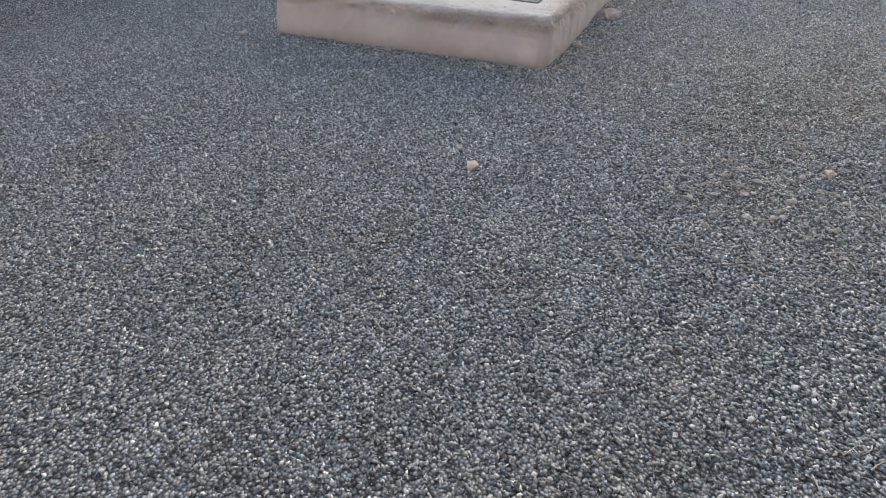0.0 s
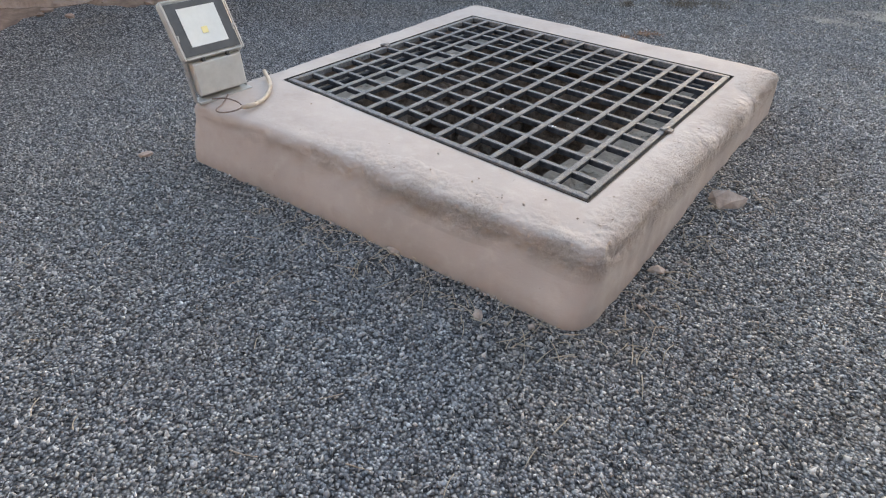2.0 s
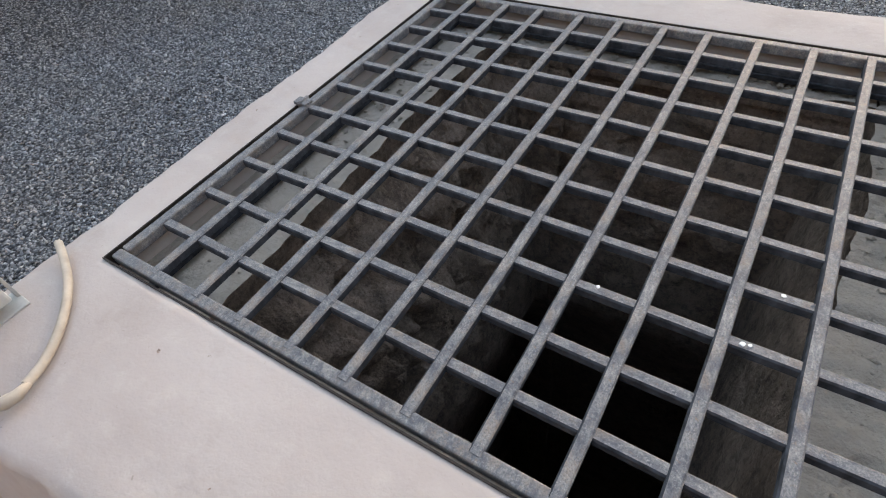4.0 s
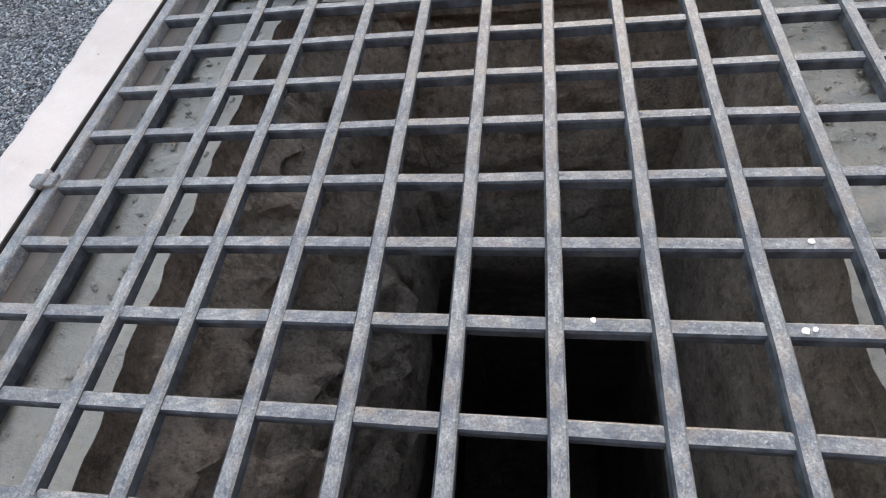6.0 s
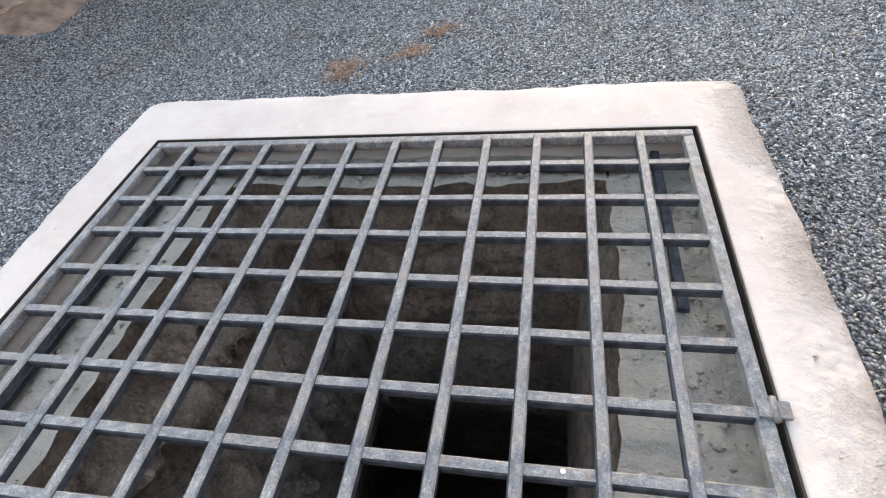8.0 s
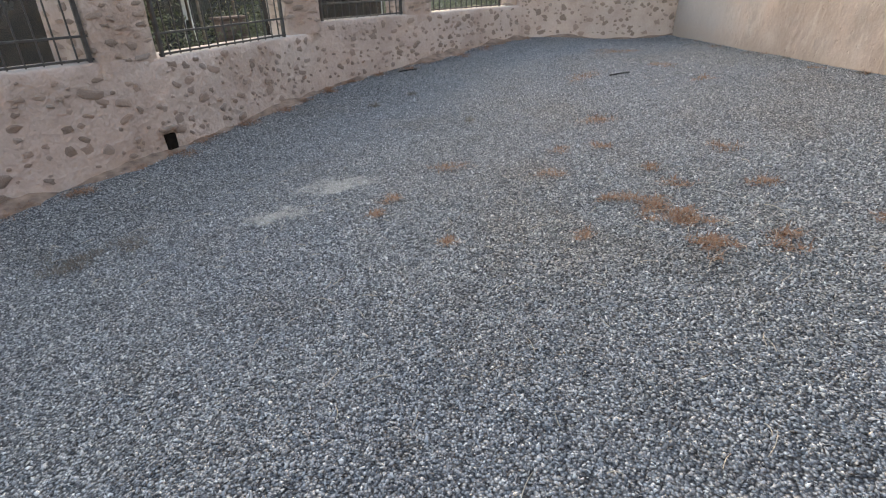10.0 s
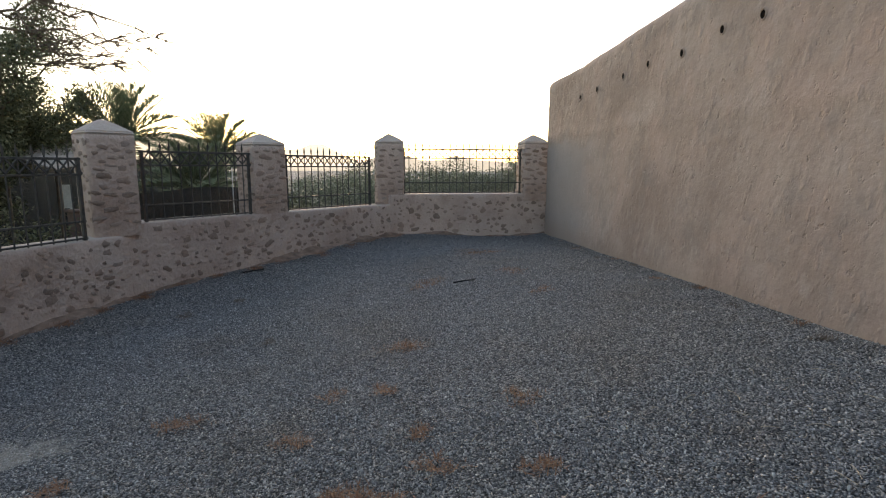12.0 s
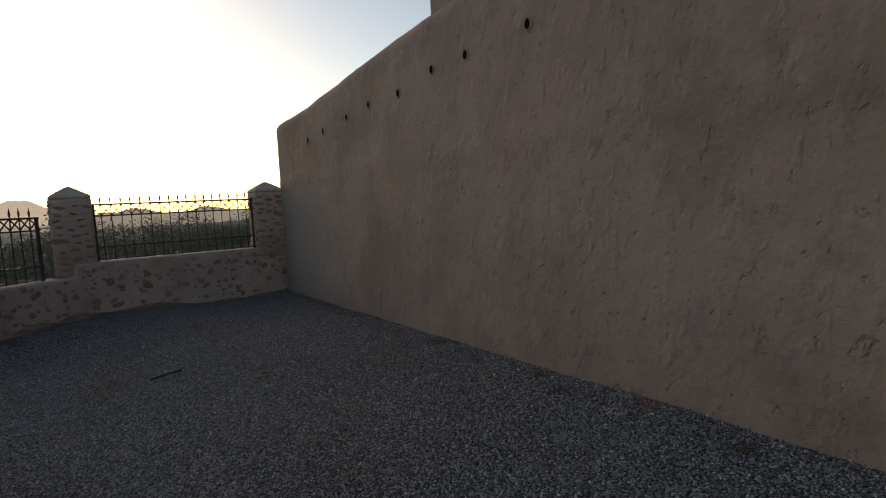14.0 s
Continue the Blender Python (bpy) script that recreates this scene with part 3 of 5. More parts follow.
def wall_piece(name, track, label, thick=0.40):
    """A wall along track rows (place, way, outward, top), with a cement coping."""
    verts, faces, out = [], [], []
    for p, d, nrm, zt in track:
        x, y = p.x, p.y
        zb = ground_z(x, y) - 0.25
        prof = []
        for j in range(15):
            v = j / 14
            z = zb + (zt - 0.02 - zb) * v
            off = -0.05 * (1 - v) ** 2 + 0.016 * fbm(x + y, z, 4.0, 2.6, 4) + 0.008 * fbm(x + y, z, 1.0, 9.0, 3)
            prof.append((off, z))
        prof += [(0.012, zt - 0.006), (0.035, zt + 0.004 * fbm(x, y, 1, 6, 2)), (thick - 0.03, zt), (thick, zt - 0.03), (thick, zb)]
        for off, z in prof:
            verts.append((x + nrm.x * off, y + nrm.y * off, z))
        out.append((p, d, nrm, zt, zb))
    w = 20
    for i in range(len(track) - 1):
        for j in range(w - 1):
            a = i * w + j
            faces.append((a, a + w, a + w + 1, a + 1))
    for row, order in ((0, 1), (len(track) - 1, -1)):   # closed ends
        k = len(verts)
        verts += verts[row * w:row * w + w]
        faces.append(tuple(range(k, k + w))[::order])
    me = mesh(name, verts, faces, M_MORTAR, True)
    me.materials.append(M_CAP)
    for p in me.polygons:
        j = (p.index % (w - 1))
        if p.index < (len(track) - 1) * (w - 1) and 15 <= j <= 17:
            p.material_index = 1
    ob = new(name, me)
    tagged(ob, label, "wall", kind="structure")
    return ob, out


def along(out, u):
    """Frame on the inner face u metres along a wall."""
    s = 0.0
    for a, b in zip(out, out[1:]):
        step = (b[0] - a[0]).length
        if s + step >= u or b is out[-1]:
            t = (u - s) / step
            return a[0].lerp(b[0], t), a[1], a[2], a[3] + (b[3] - a[3]) * t
        s += step


def stud_wall(ob, out, count, seed):
    rng = random.Random(seed)
    length = sum((b[0] - a[0]).length for a, b in zip(out, out[1:]))

    def place(u, v):
        p, d, nrm, zt = along(out, u)
        gz = ground_z(p.x, p.y)
        z = gz + 0.03 + v * (zt - gz - 0.06)
        frac = (z - gz + 0.25) / (zt - gz + 0.25)
        off = -0.05 * (1 - frac) ** 2 + 0.016 * fbm(p.x + p.y, z, 4.0, 2.6, 4) + 0.008 * fbm(p.x + p.y, z, 1.0, 9.0, 3)
        m = Matrix((( -d.x, -nrm.x, 0, p.x + nrm.x * off), (-d.y, -nrm.y, 0, p.y + nrm.y * off), (0, 0, 1, z), (0, 0, 0, 1)))
        return m

    stud_face(ob, place, length, 0.0, 1.0, count, rng)


def extend(a, b, s0, s1):
    d = Vector((b[0] - a[0], b[1] - a[1])).normalized()
    return (a[0] - d.x * s0, a[1] - d.y * s0), (b[0] + d.x * s1, b[1] + d.y * s1)


TRACK = resample(smooth_line(LEFT + [p for b in BAYS for p in b[:2]] + [(5.95, 10.72)]), 0.06)
ROWS = []
for i, (x, y) in enumerate(TRACK):
    (ax, ay), (bx, by) = TRACK[max(i - 2, 0)], TRACK[min(i + 2, len(TRACK) - 1)]
    d = Vector((bx - ax, by - ay, 0)).normalized()
    ROWS.append((Vector((x, y, 0)), d, Vector((-d.y, d.x, 0))))


def nearest(p):
    return min(range(len(ROWS)), key=lambda i: (ROWS[i][0].x - p[0]) ** 2 + (ROWS[i][0].y - p[1]) ** 2)


WALLS, CUTS = [], [nearest(a) - 4 for a, b, z in BAYS] + [len(ROWS) - 1]   # steps in the coping lie within the pillars
LABEL = "low rubble wall with brown stones in pinkish mortar"
for n, (a, b, z) in enumerate(BAYS):
    WALLS.append(wall_piece("wall_north", [(*r, z) for r in ROWS[CUTS[n]:CUTS[n + 1] + 1]], LABEL))
WALLS.append(wall_piece("wall_west", [(*r, 0.70 + 0.14 * i / CUTS[0]) for i, r in enumerate(ROWS[:CUTS[0] + 1])], LABEL))


# ---- pillars ----
PILLARS = [((-2.95, 4.38), 1.95, 0.54, 40, 0.70), ((-1.55, 5.925), 1.93, 0.55, 63, 0.70), ((-0.38, 8.09), 2.02, 0.46, 40, 0.79), ((1.0, 9.45), 1.97, 0.48, 38, 0.81), ((2.84, 10.90), 2.075, 0.45, 4, 0.79), ((5.385, 10.92), 2.09, 0.45, 0, 0.95)]


def pillar(x, y, top, w, turn, zb, seed):
    ob = thing("stone_pillar", pose(x, y, 0, 0, 0, turn), "square rubble stone fence pillar with a pale pyramid cap", "pillar", "fence pillars")
    h, verts, faces = w / 2, [], []
    zt = top - 0.17
    n, rows = 32, 22
    for j in range(rows):
        z = zb + (zt - zb) * j / (rows - 1)
        for s in range(n):
            e, t = divmod(s, 8)
            c = (-h + w * t / 8, -h)
            px, py = [(c[0], c[1]), (-c[1], c[0]), (-c[0], -c[1]), (c[1], -c[0])][e]
            k = 1 + 0.025 * fbm(px * 3 + x, py * 3 + y, z, 2.3, 3) - (0.03 if t == 0 else 0)
            verts.append((px * k, py * k, z))
    for j in range(rows - 1):
        for s in range(n):
            t = (s + 1) % n
            faces.append((j * n + s, j * n + t, (j + 1) * n + t, (j + 1) * n + s))
    faces.append(tuple((rows - 1) * n + s for s in range(n)))
    shaft = part("shaft", mesh("shaft", verts, faces, M_MORTAR, True), ob)
    bm = bmesh.new()
    g = h + 0.004
    ring = [[bm.verts.new((sx * g * k, sy * g * k, zz)) for sx, sy in ((-1, -1), (1, -1), (1, 1), (-1, 1))] for k, zz in ((1, zt + 0.003), (1.0, zt + 0.035), (0.55, zt + 0.105), (0.08, top))]
    for lo, hi in zip(ring, ring[1:]):
        for s in range(4):
            bm.faces.new((lo[s], lo[(s + 1) % 4], hi[(s + 1) % 4], hi[s]))
    bm.faces.new(ring[-1])
    bm.faces.new(ring[0][::-1])
    bmesh.ops.bevel(bm, geom=bm.edges[:], offset=0.014, segments=3, affect="EDGES")
    part("cap", bm, ob, "pale cement pyramid cap", material=M_CAP)
    rng = random.Random(seed)
    for face in range(4):
        def place(u, v, face=face):
            return pose(0, 0, 0, 0, 0, 90 * face) @ Matrix(((-1, 0, 0, u - h), (0, -1, 0, -h), (0, 0, 1, v), (0, 0, 0, 1)))
        stud_face(shaft, place, w, zb + 0.08, zt - 0.02, 28 if face in (0, 1, 3) else 8, rng, (0.034, 0.078), 0.42, 0.05, 10)
    return ob


for n, ((x, y), top, w, turn, foot) in enumerate(PILLARS):
    pillar(x, y, top, w, turn, foot, 40 + n)


# ---- wrought iron fence panels ----
def fence(a, b, sill, high, seed, back=0.13):
    ax, ay = a
    length = math.hypot(b[0] - ax, b[1] - ay)
    ang = math.degrees(math.atan2(b[1] - ay, b[0] - ax))
    d = Vector((b[0] - ax, b[1] - ay)).normalized()
    ob = thing("iron_fence_panel", pose(ax - d.y * back, ay + d.x * back, sill, 0, 0, ang), "dark wrought iron fence panel with spear tips and crossed bars", "fence", "iron fence panels")
    r1, r2, r3 = high, high - 0.15, 0.19
    for z, hh in ((r1, 0.012), (r2, 0.010), (r3, 0.009), (0.022, 0.009)):
        part("rail", boxed(0.0, -0.010, z - hh, length, 0.010, z + hh, 0.003), ob, material=M_IRON)
    for u in (0.03, length - 0.03):
        part("post", boxed(u - 0.016, -0.016, 0.0, u + 0.016, 0.016, r1 + 0.014, 0.004), ob, material=M_IRON)
    n = max(4, round(length / 0.118))
    step = length / n
    bar = boxed(-0.0058, -0.0058, 0.004, 0.0058, 0.0058, r1 + 0.03, 0.002)
    bar_me = bpy.data.meshes.new("bar")
    bar.to_mesh(bar_me)
    bar.free()
    bar_me.materials.append(M_IRON)
    tip_me = mesh("spear_tip", [(-0.007, -0.004, 0), (0.007, -0.004, 0), (0.007, 0.004, 0), (-0.007, 0.004, 0), (-0.013, -0.004, 0.03), (0.013, -0.004, 0.03), (0.013, 0.004, 0.03), (-0.013, 0.004, 0.03), (0, 0, 0.11)],
                  [(0, 1, 5, 4), (1, 2, 6, 5), (2, 3, 7, 6), (3, 0, 4, 7), (4, 5, 8), (5, 6, 8), (6, 7, 8), (7, 4, 8), (3, 2, 1, 0)], M_IRON)
    brace = {}
    for side in (1, -1):
        bm = bmesh.new()
        dz = r1 - r2 - 0.02
        ln = math.hypot(step, dz)
        box(bm, -ln / 2, -0.006, -0.0065, ln / 2, 0.006, 0.0065, 0.0)
        me = bpy.data.meshes.new("cross_bar")
        bm.to_mesh(me)
        bm.free()
        me.materials.append(M_IRON)
        brace[side] = (me, math.degrees(math.atan2(dz, step)))
    rng = random.Random(seed)
    for i in range(1, n):
        b = part("bar", bar_me, ob, "", pose(i * step, 0, 0, 0, rng.uniform(-0.6, 0.6), 0))
        part("spear_tip", tip_me, b, "", pose(0, 0, r1 + 0.028))
    for i in range(n):
        for side in (1, -1):
            me, e = brace[side]
            part("cross_bar", me, ob, "", pose((i + 0.5) * step, 0.011 * side, (r1 + r2) / 2, 0, -side * e, 0))
    return ob


for n, ((a, b, z), high) in enumerate(zip(BAYS, (0.80, 0.80, 0.78, 0.77, 0.755))):
    # the first panels run on in front of the pillar at their end
    reach, back = ((0.0, 0.05), (0.02, 0.03), (0.02, 0.03), (0.0, 0.13), (0.0, 0.13))[n]
    fence(a, extend(a, b, 0.0, reach)[1], z, high, n, back)

# ---- well curb: hand-rendered concrete round the shaft ----
PX, PY = 0.140, 0.1379
GW, GD, GZ = 12 * PX, 11 * PY, 0.28
OUTER = [(-1.865, -0.470), (0.200, -0.265), (0.200, 1.825), (-1.915, 1.835)]


def build_curb():
    ob = tagged(new("well_curb", None), "low pinkish cement curb round a well, chipped edges", "well curb")
    ob.matrix_basis = SITE
    inner = [(-GW - 0.019, -0.019), (0.019, -0.019), (0.019, GD + 0.019), (-GW - 0.019, GD + 0.019)]
    n, nc, r = 150, 10, 0.085
    outline, matched = [], []
    for k in range(4):
        a, b = Vector(OUTER[k]), Vector(OUTER[(k + 1) % 4])
        c = Vector(OUTER[(k + 2) % 4])
        d, e = (b - a).normalized(), (c - b).normalized()
        p, q = Vector(inner[k]), Vector(inner[(k + 1) % 4])
        for i in range(n):
            t = i / (n - 1)
            outline.append(a + d * (r + ((b - a).length - 2 * r) * t))
            matched.append(p.lerp(q, t))
        for i in range(1, nc):
            t = math.pi / 2 * i / nc
            outline.append(b - d * r + e * r + d * r * math.sin(t) - e * r * math.cos(t))
            matched.append(q)
    nrm = []
    m = len(outline)
    for i in range(m):
        d = (outline[(i + 1) % m] - outline[i - 1]).normalized()
        nrm.append(Vector((d.y, -d.x)))
    loops = []
    for z, off in ((-0.16, 0.02), (0.0, 0.012), (0.04, 0.008), (0.08, 0.006), (0.12, 0.004), (0.16, 0.002), (0.185, -0.001), (0.205, -0.004), (0.222, -0.005), (0.235, -0.006), (0.247, -0.008), (0.258, -0.012), (0.271, -0.022), (0.279, -0.040)):
        loop = []
        for i in range(m):
            x, y = outline[i]
            wob = 0.008 * fbm(x, y, z, 2.6, 4) + 0.0045 * fbm(x, y, z * 1.5, 11.0, 3)
            front = 1.0 + 0.4 * smooth(-0.1, -0.2, y)
            # the thin top coat has broken away below its edge
            broken = smooth(0.02, 0.14, fbm(x, y, 7.0 + z * 1.1, 6.5, 5)) * smooth(-1.5, -0.9, x) * max(smooth(-0.1, -0.2, y), 0.5 * smooth(0.1, 0.18, x))
            lip = smooth(0.150, 0.185, z) * (1 - smooth(0.252, 0.262, z))
            chip = 0.005 * broken * lip + 0.010 * front * max(0.0, fbm(x, y, 7.0 + z * 2.5, 9.0, 4)) * smooth(0.17, 0.235, z) * (1 - smooth(0.27, 0.278, z))
            foot = 0.05 * smooth(0.22, 0.0, z) * smooth(-0.15, -0.24, y)   # the front face splays out
            p = outline[i] + nrm[i] * (off + wob - chip) - Vector((0, foot))
            loop.append((p.x, p.y, z + (0.005 * fbm(x, y, 2.0, 3.0, 3) if z > 0.2 else 0)))
        loops.append(loop)
    start = loops[-1]
    for f in (0.12, 0.25, 0.4, 0.55, 0.7, 0.85, 0.95, 1.0):
        loop = []
        for i in range(m):
            x, y = Vector(start[i][:2]).lerp(matched[i], f)
            z = 0.278 + 0.008 * smooth(0, 0.4, f) + 0.005 * fbm(x, y, 1.0, 4.0, 4) * (1 - f * 0.7)
            loop.append((x, y, z))
        loops.append(loop)
    loops.append([(x, y, 0.14) for x, y, z in loops[-1]])
    verts = [v for lp in loops for v in lp]
    faces = []
    for j in range(len(loops) - 1):
        for i in range(m):
            t = (i + 1) % m
            faces.append((j * m + i, j * m + t, (j + 1) * m + t, (j + 1) * m + i))
    bm = bmesh.new()
    bv = [bm.verts.new(v) for v in verts]
    for f in faces:
        bm.faces.new([bv[i] for i in f])
    bmesh.ops.remove_doubles(bm, verts=bm.verts, dist=0.0004)
    for f in bm.faces:
        f.smooth = True
    part("rim", bm, ob, material=M_CURB)
    # small nail and bubble holes in the render
    rng = random.Random(8)
    rim = ob.children[0]
    shapes = []
    for s in range(4):
        n = 9
        verts = [(0.006 * rng.uniform(0.5, 1.3) * math.cos(2 * math.pi * i / n), 0.006 * rng.uniform(0.5, 1.3) * math.sin(2 * math.pi * i / n), 0.0015) for i in range(n)] + [(0, 0, -0.003)]
        shapes.append(mesh("pock", verts, [(i, (i + 1) % n, n) for i in range(n)], M_RUBBLE))
    spots = [(-0.535, -0.208), (-0.649, -0.284), (-0.36, -0.14), (-0.80, -0.16), (-1.05, -0.25), (0.09, 0.22), (0.12, 0.48), (0.07, 0.07), (0.10, 0.80), (-0.10, -0.10), (-0.22, -0.19), (0.13, -0.06), (0.04, -0.13), (-0.30, -0.23), (0.08, 1.1), (-1.35, -0.12), (0.11, 1.35), (-1.80, 0.6), (-1.78, 1.1)]
    for x, y in spots:
        part("pock", rng.choice(shapes), rim, "small dark pock in the cement", pose(x, y, 0.2885, 0, 0, rng.uniform(0, 360)) @ Matrix.Scale(rng.uniform(0.35, 0.85), 4))
    return ob


curb = build_curb()

# ---- well shaft below ----
def build_pit():
    ob = tagged(new("well_shaft"), "deep dark well shaft with rough earth and rock sides", "well", kind="structure")
    ob.matrix_basis = SITE
    # concrete ledges under the grate
    for name, x0, y0, x1, y1 in (("ledge", -GW - 0.05, -0.05, -1.405, GD + 0.05), ("ledge", -0.215, -0.05, 0.05, GD + 0.05), ("ledge", -1.401, 1.405, -0.219, GD + 0.05), ("ledge", -1.401, -0.05, -0.219, 0.045)):
        bm = bmesh.new()
        nx, ny = max(3, int((x1 - x0) / 0.025)), max(3, int((y1 - y0) / 0.025))
        grid = [[bm.verts.new((x0 + (x1 - x0) * i / nx, y0 + (y1 - y0) * j / ny, 0.195)) for i in range(nx + 1)] for j in range(ny + 1)]
        for j in range(ny):
            for i in range(nx):
                bm.faces.new((grid[j][i], grid[j][i + 1], grid[j + 1][i + 1], grid[j + 1][i]))
        ext = bmesh.ops.extrude_face_region(bm, geom=bm.faces[:])
        for v in ext["geom"]:
            if isinstance(v, bmesh.types.BMVert):
                v.co.z -= 0.055
        for v in bm.verts:
            if v.co.z > 0.15:
                v.co.z += (0.004 if x0 < -1.5 else 0.016) * fbm(v.co.x, v.co.y, 0, 9, 4)
            if -1.41 < v.co.x < -1.4025:
                v.co.x += 0.014 * fbm(v.co.y, v.co.z * 0.3, x0, 8, 4) - 0.022 * math.sin(math.pi * min(1.0, max(0.0, v.co.y / 1.4)))
            if -0.218 < v.co.x < -0.205:
                v.co.x += 0.018 * fbm(v.co.y, v.co.z * 0.3, x0, 7, 4) - 0.05 * smooth(0.95, 0.35, v.co.y)
            if 0.04 < v.co.y < 0.05 or 1.40 < v.co.y < 1.41:
                v.co.y += 0.016 * fbm(v.co.x, v.co.z * 0.3, y0, 7, 4)
        bmesh.ops.recalc_face_normals(bm, faces=bm.faces[:])
        for f in bm.faces:
            f.material_index = 1 if abs(f.normal.z) < 0.5 else 0
        part(name, bm, ob, "dusty concrete ledge", material=M_LEDGE if x0 < -1.5 else M_LEDGE2).data.materials.append(M_PIT)
    # funnel and shaft; the flare below -1.05 is added so the depth turns black
    levels = [(0.176, -1.50, -0.035, -0.165, 1.48), (0.155, -1.44, 0.0, -0.20, 1.44), (0.12, -1.40, 0.03, -0.225, 1.415), (0.02, -1.33, 0.03, -0.25, 1.39), (-0.15, -1.26, 0.03, -0.27, 1.36), (-0.45, -1.20, 0.03, -0.285, 1.33), (-0.75, -1.17, 0.02, -0.29, 1.31), (-1.05, -1.16, 0.02, -0.29, 1.31), (-1.55, -1.36, -0.15, -0.12, 1.46), (-2.6, -1.45, -0.25, -0.05, 1.55), (-5.0, -1.45, -0.25, -0.05, 1.55)]
    n, fine = 90, []
    for (za, *ra), (zb, *rb) in zip(levels, levels[1:]):
        k = max(2, min(22, int((za - zb) / 0.02)))
        for i in range(k):
            t = i / k
            fine.append((za + (zb - za) * t, *[p + (q - p) * t for p, q in zip(ra, rb)]))
    fine.append(levels[-1])
    verts, faces = [], []
    for z, x0, y0, x1, y1 in fine:
        cs = [(x0, y0), (x1, y0), (x1, y1), (x0, y1)]
        for k in range(4):
            (ax, ay), (bx, by) = cs[k], cs[(k + 1) % 4]
            for i in range(n):
                t = i / n
                x, y = ax + (bx - ax) * t, ay + (by - ay) * t
                q = Vector((x, y, z * 1.4))
                rock = noise.voronoi(q * 5.5)[0][0]
                chips = noise.voronoi(Vector((x, y, z * 1.2)) * 14.0)[0][0]
                push = (0.06 * fbm(x, y, z, 3.0, 5) + 0.16 * (0.30 - rock) + 0.08 * (0.3 - chips) + 0.02 * fbm(x, y, z, 22.0, 3)) * smooth(0.165, 0.08, z) * (1 - 0.85 * smooth(-0.55, -0.35, x)) * (1 - 0.6 * smooth(1.1, 1.25, y)) * (0.15 + 0.85 * smooth(-1.0, -0.5, z))
                if x < -1.1:   # the loose earth bank bulges out under the ledge
                    push += 0.04 * smooth(0.16, 0.10, z)
                c = Vector((x + 0.74, y - 0.68, 0)).normalized()
                verts.append((x - c.x * push, y - c.y * push, z))
    m = 4 * n
    for j in range(len(fine) - 1):
        for i in range(m):
            t = (i + 1) % m
            faces.append((j * m + i, (j + 1) * m + i, (j + 1) * m + t, j * m + t))
    faces.append(tuple((len(fine) - 1) * m + i for i in range(m)))
    part("shaft_side", mesh("shaft_side", verts, faces, M_PIT), ob, "rough brown earth and rock sides of the shaft")
    # unseen slabs added round the shaft to stop light leaking in
    for x0, y0, x1, y1 in ((-1.85, -0.55, -1.72, 1.85), (0.06, -0.55, 0.2, 1.85), (-1.716, -0.55, 0.056, -0.40), (-1.716, 1.70, 0.056, 1.85)):
        part("shaft_surround", boxed(x0, y0, -5.1, x1, y1, -0.05), ob, material=M_PIT)
    part("shaft_surround", boxed(-1.85, -0.55, -5.3, 0.2, 1.85, -5.104), ob, material=M_PIT)
    return ob


build_pit()


# ---- steel grate ----
def bar_mesh(name, length, axis, w=0.0125, seed=0):
    """A square tube with softened arrises, running along an axis."""
    rng = random.Random(seed)
    bm = bmesh.new()
    n = 12
    rows = []
    c = w * 0.27
    prof = [(-w, -w + c), (-w, w - c), (-w + c, w), (w - c, w), (w, w - c), (w, -w + c), (w - c, -w), (-w + c, -w)]
    for i in range(n + 1):
        t = length * i / n
        s = rng.uniform(-0.0008, 0.0008)
        rows.append([bm.verts.new((p + s, t, q + s) if axis == "y" else (t, p + s, q + s)) for p, q in prof])
    for a, b in zip(rows, rows[1:]):
        for k in range(8):
            f = bm.faces.new((a[k], b[k], b[(k + 1) % 8], a[(k + 1) % 8]))
            # Top and one arris take the first material, the rest the darker second.
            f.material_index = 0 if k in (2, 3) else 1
    bm.faces.new(rows[0])
    bm.faces.new(rows[-1][::-1])
    bmesh.ops.recalc_face_normals(bm, faces=bm.faces[:])
    return bm


def weld(rng, r=0.007):
    bm = bmesh.new()
    bmesh.ops.create_icosphere(bm, subdivisions=1, radius=r)
    for v in bm.verts:
        v.co *= 1 + rng.uniform(-0.25, 0.25)
        v.co.z *= 0.6
    return bm


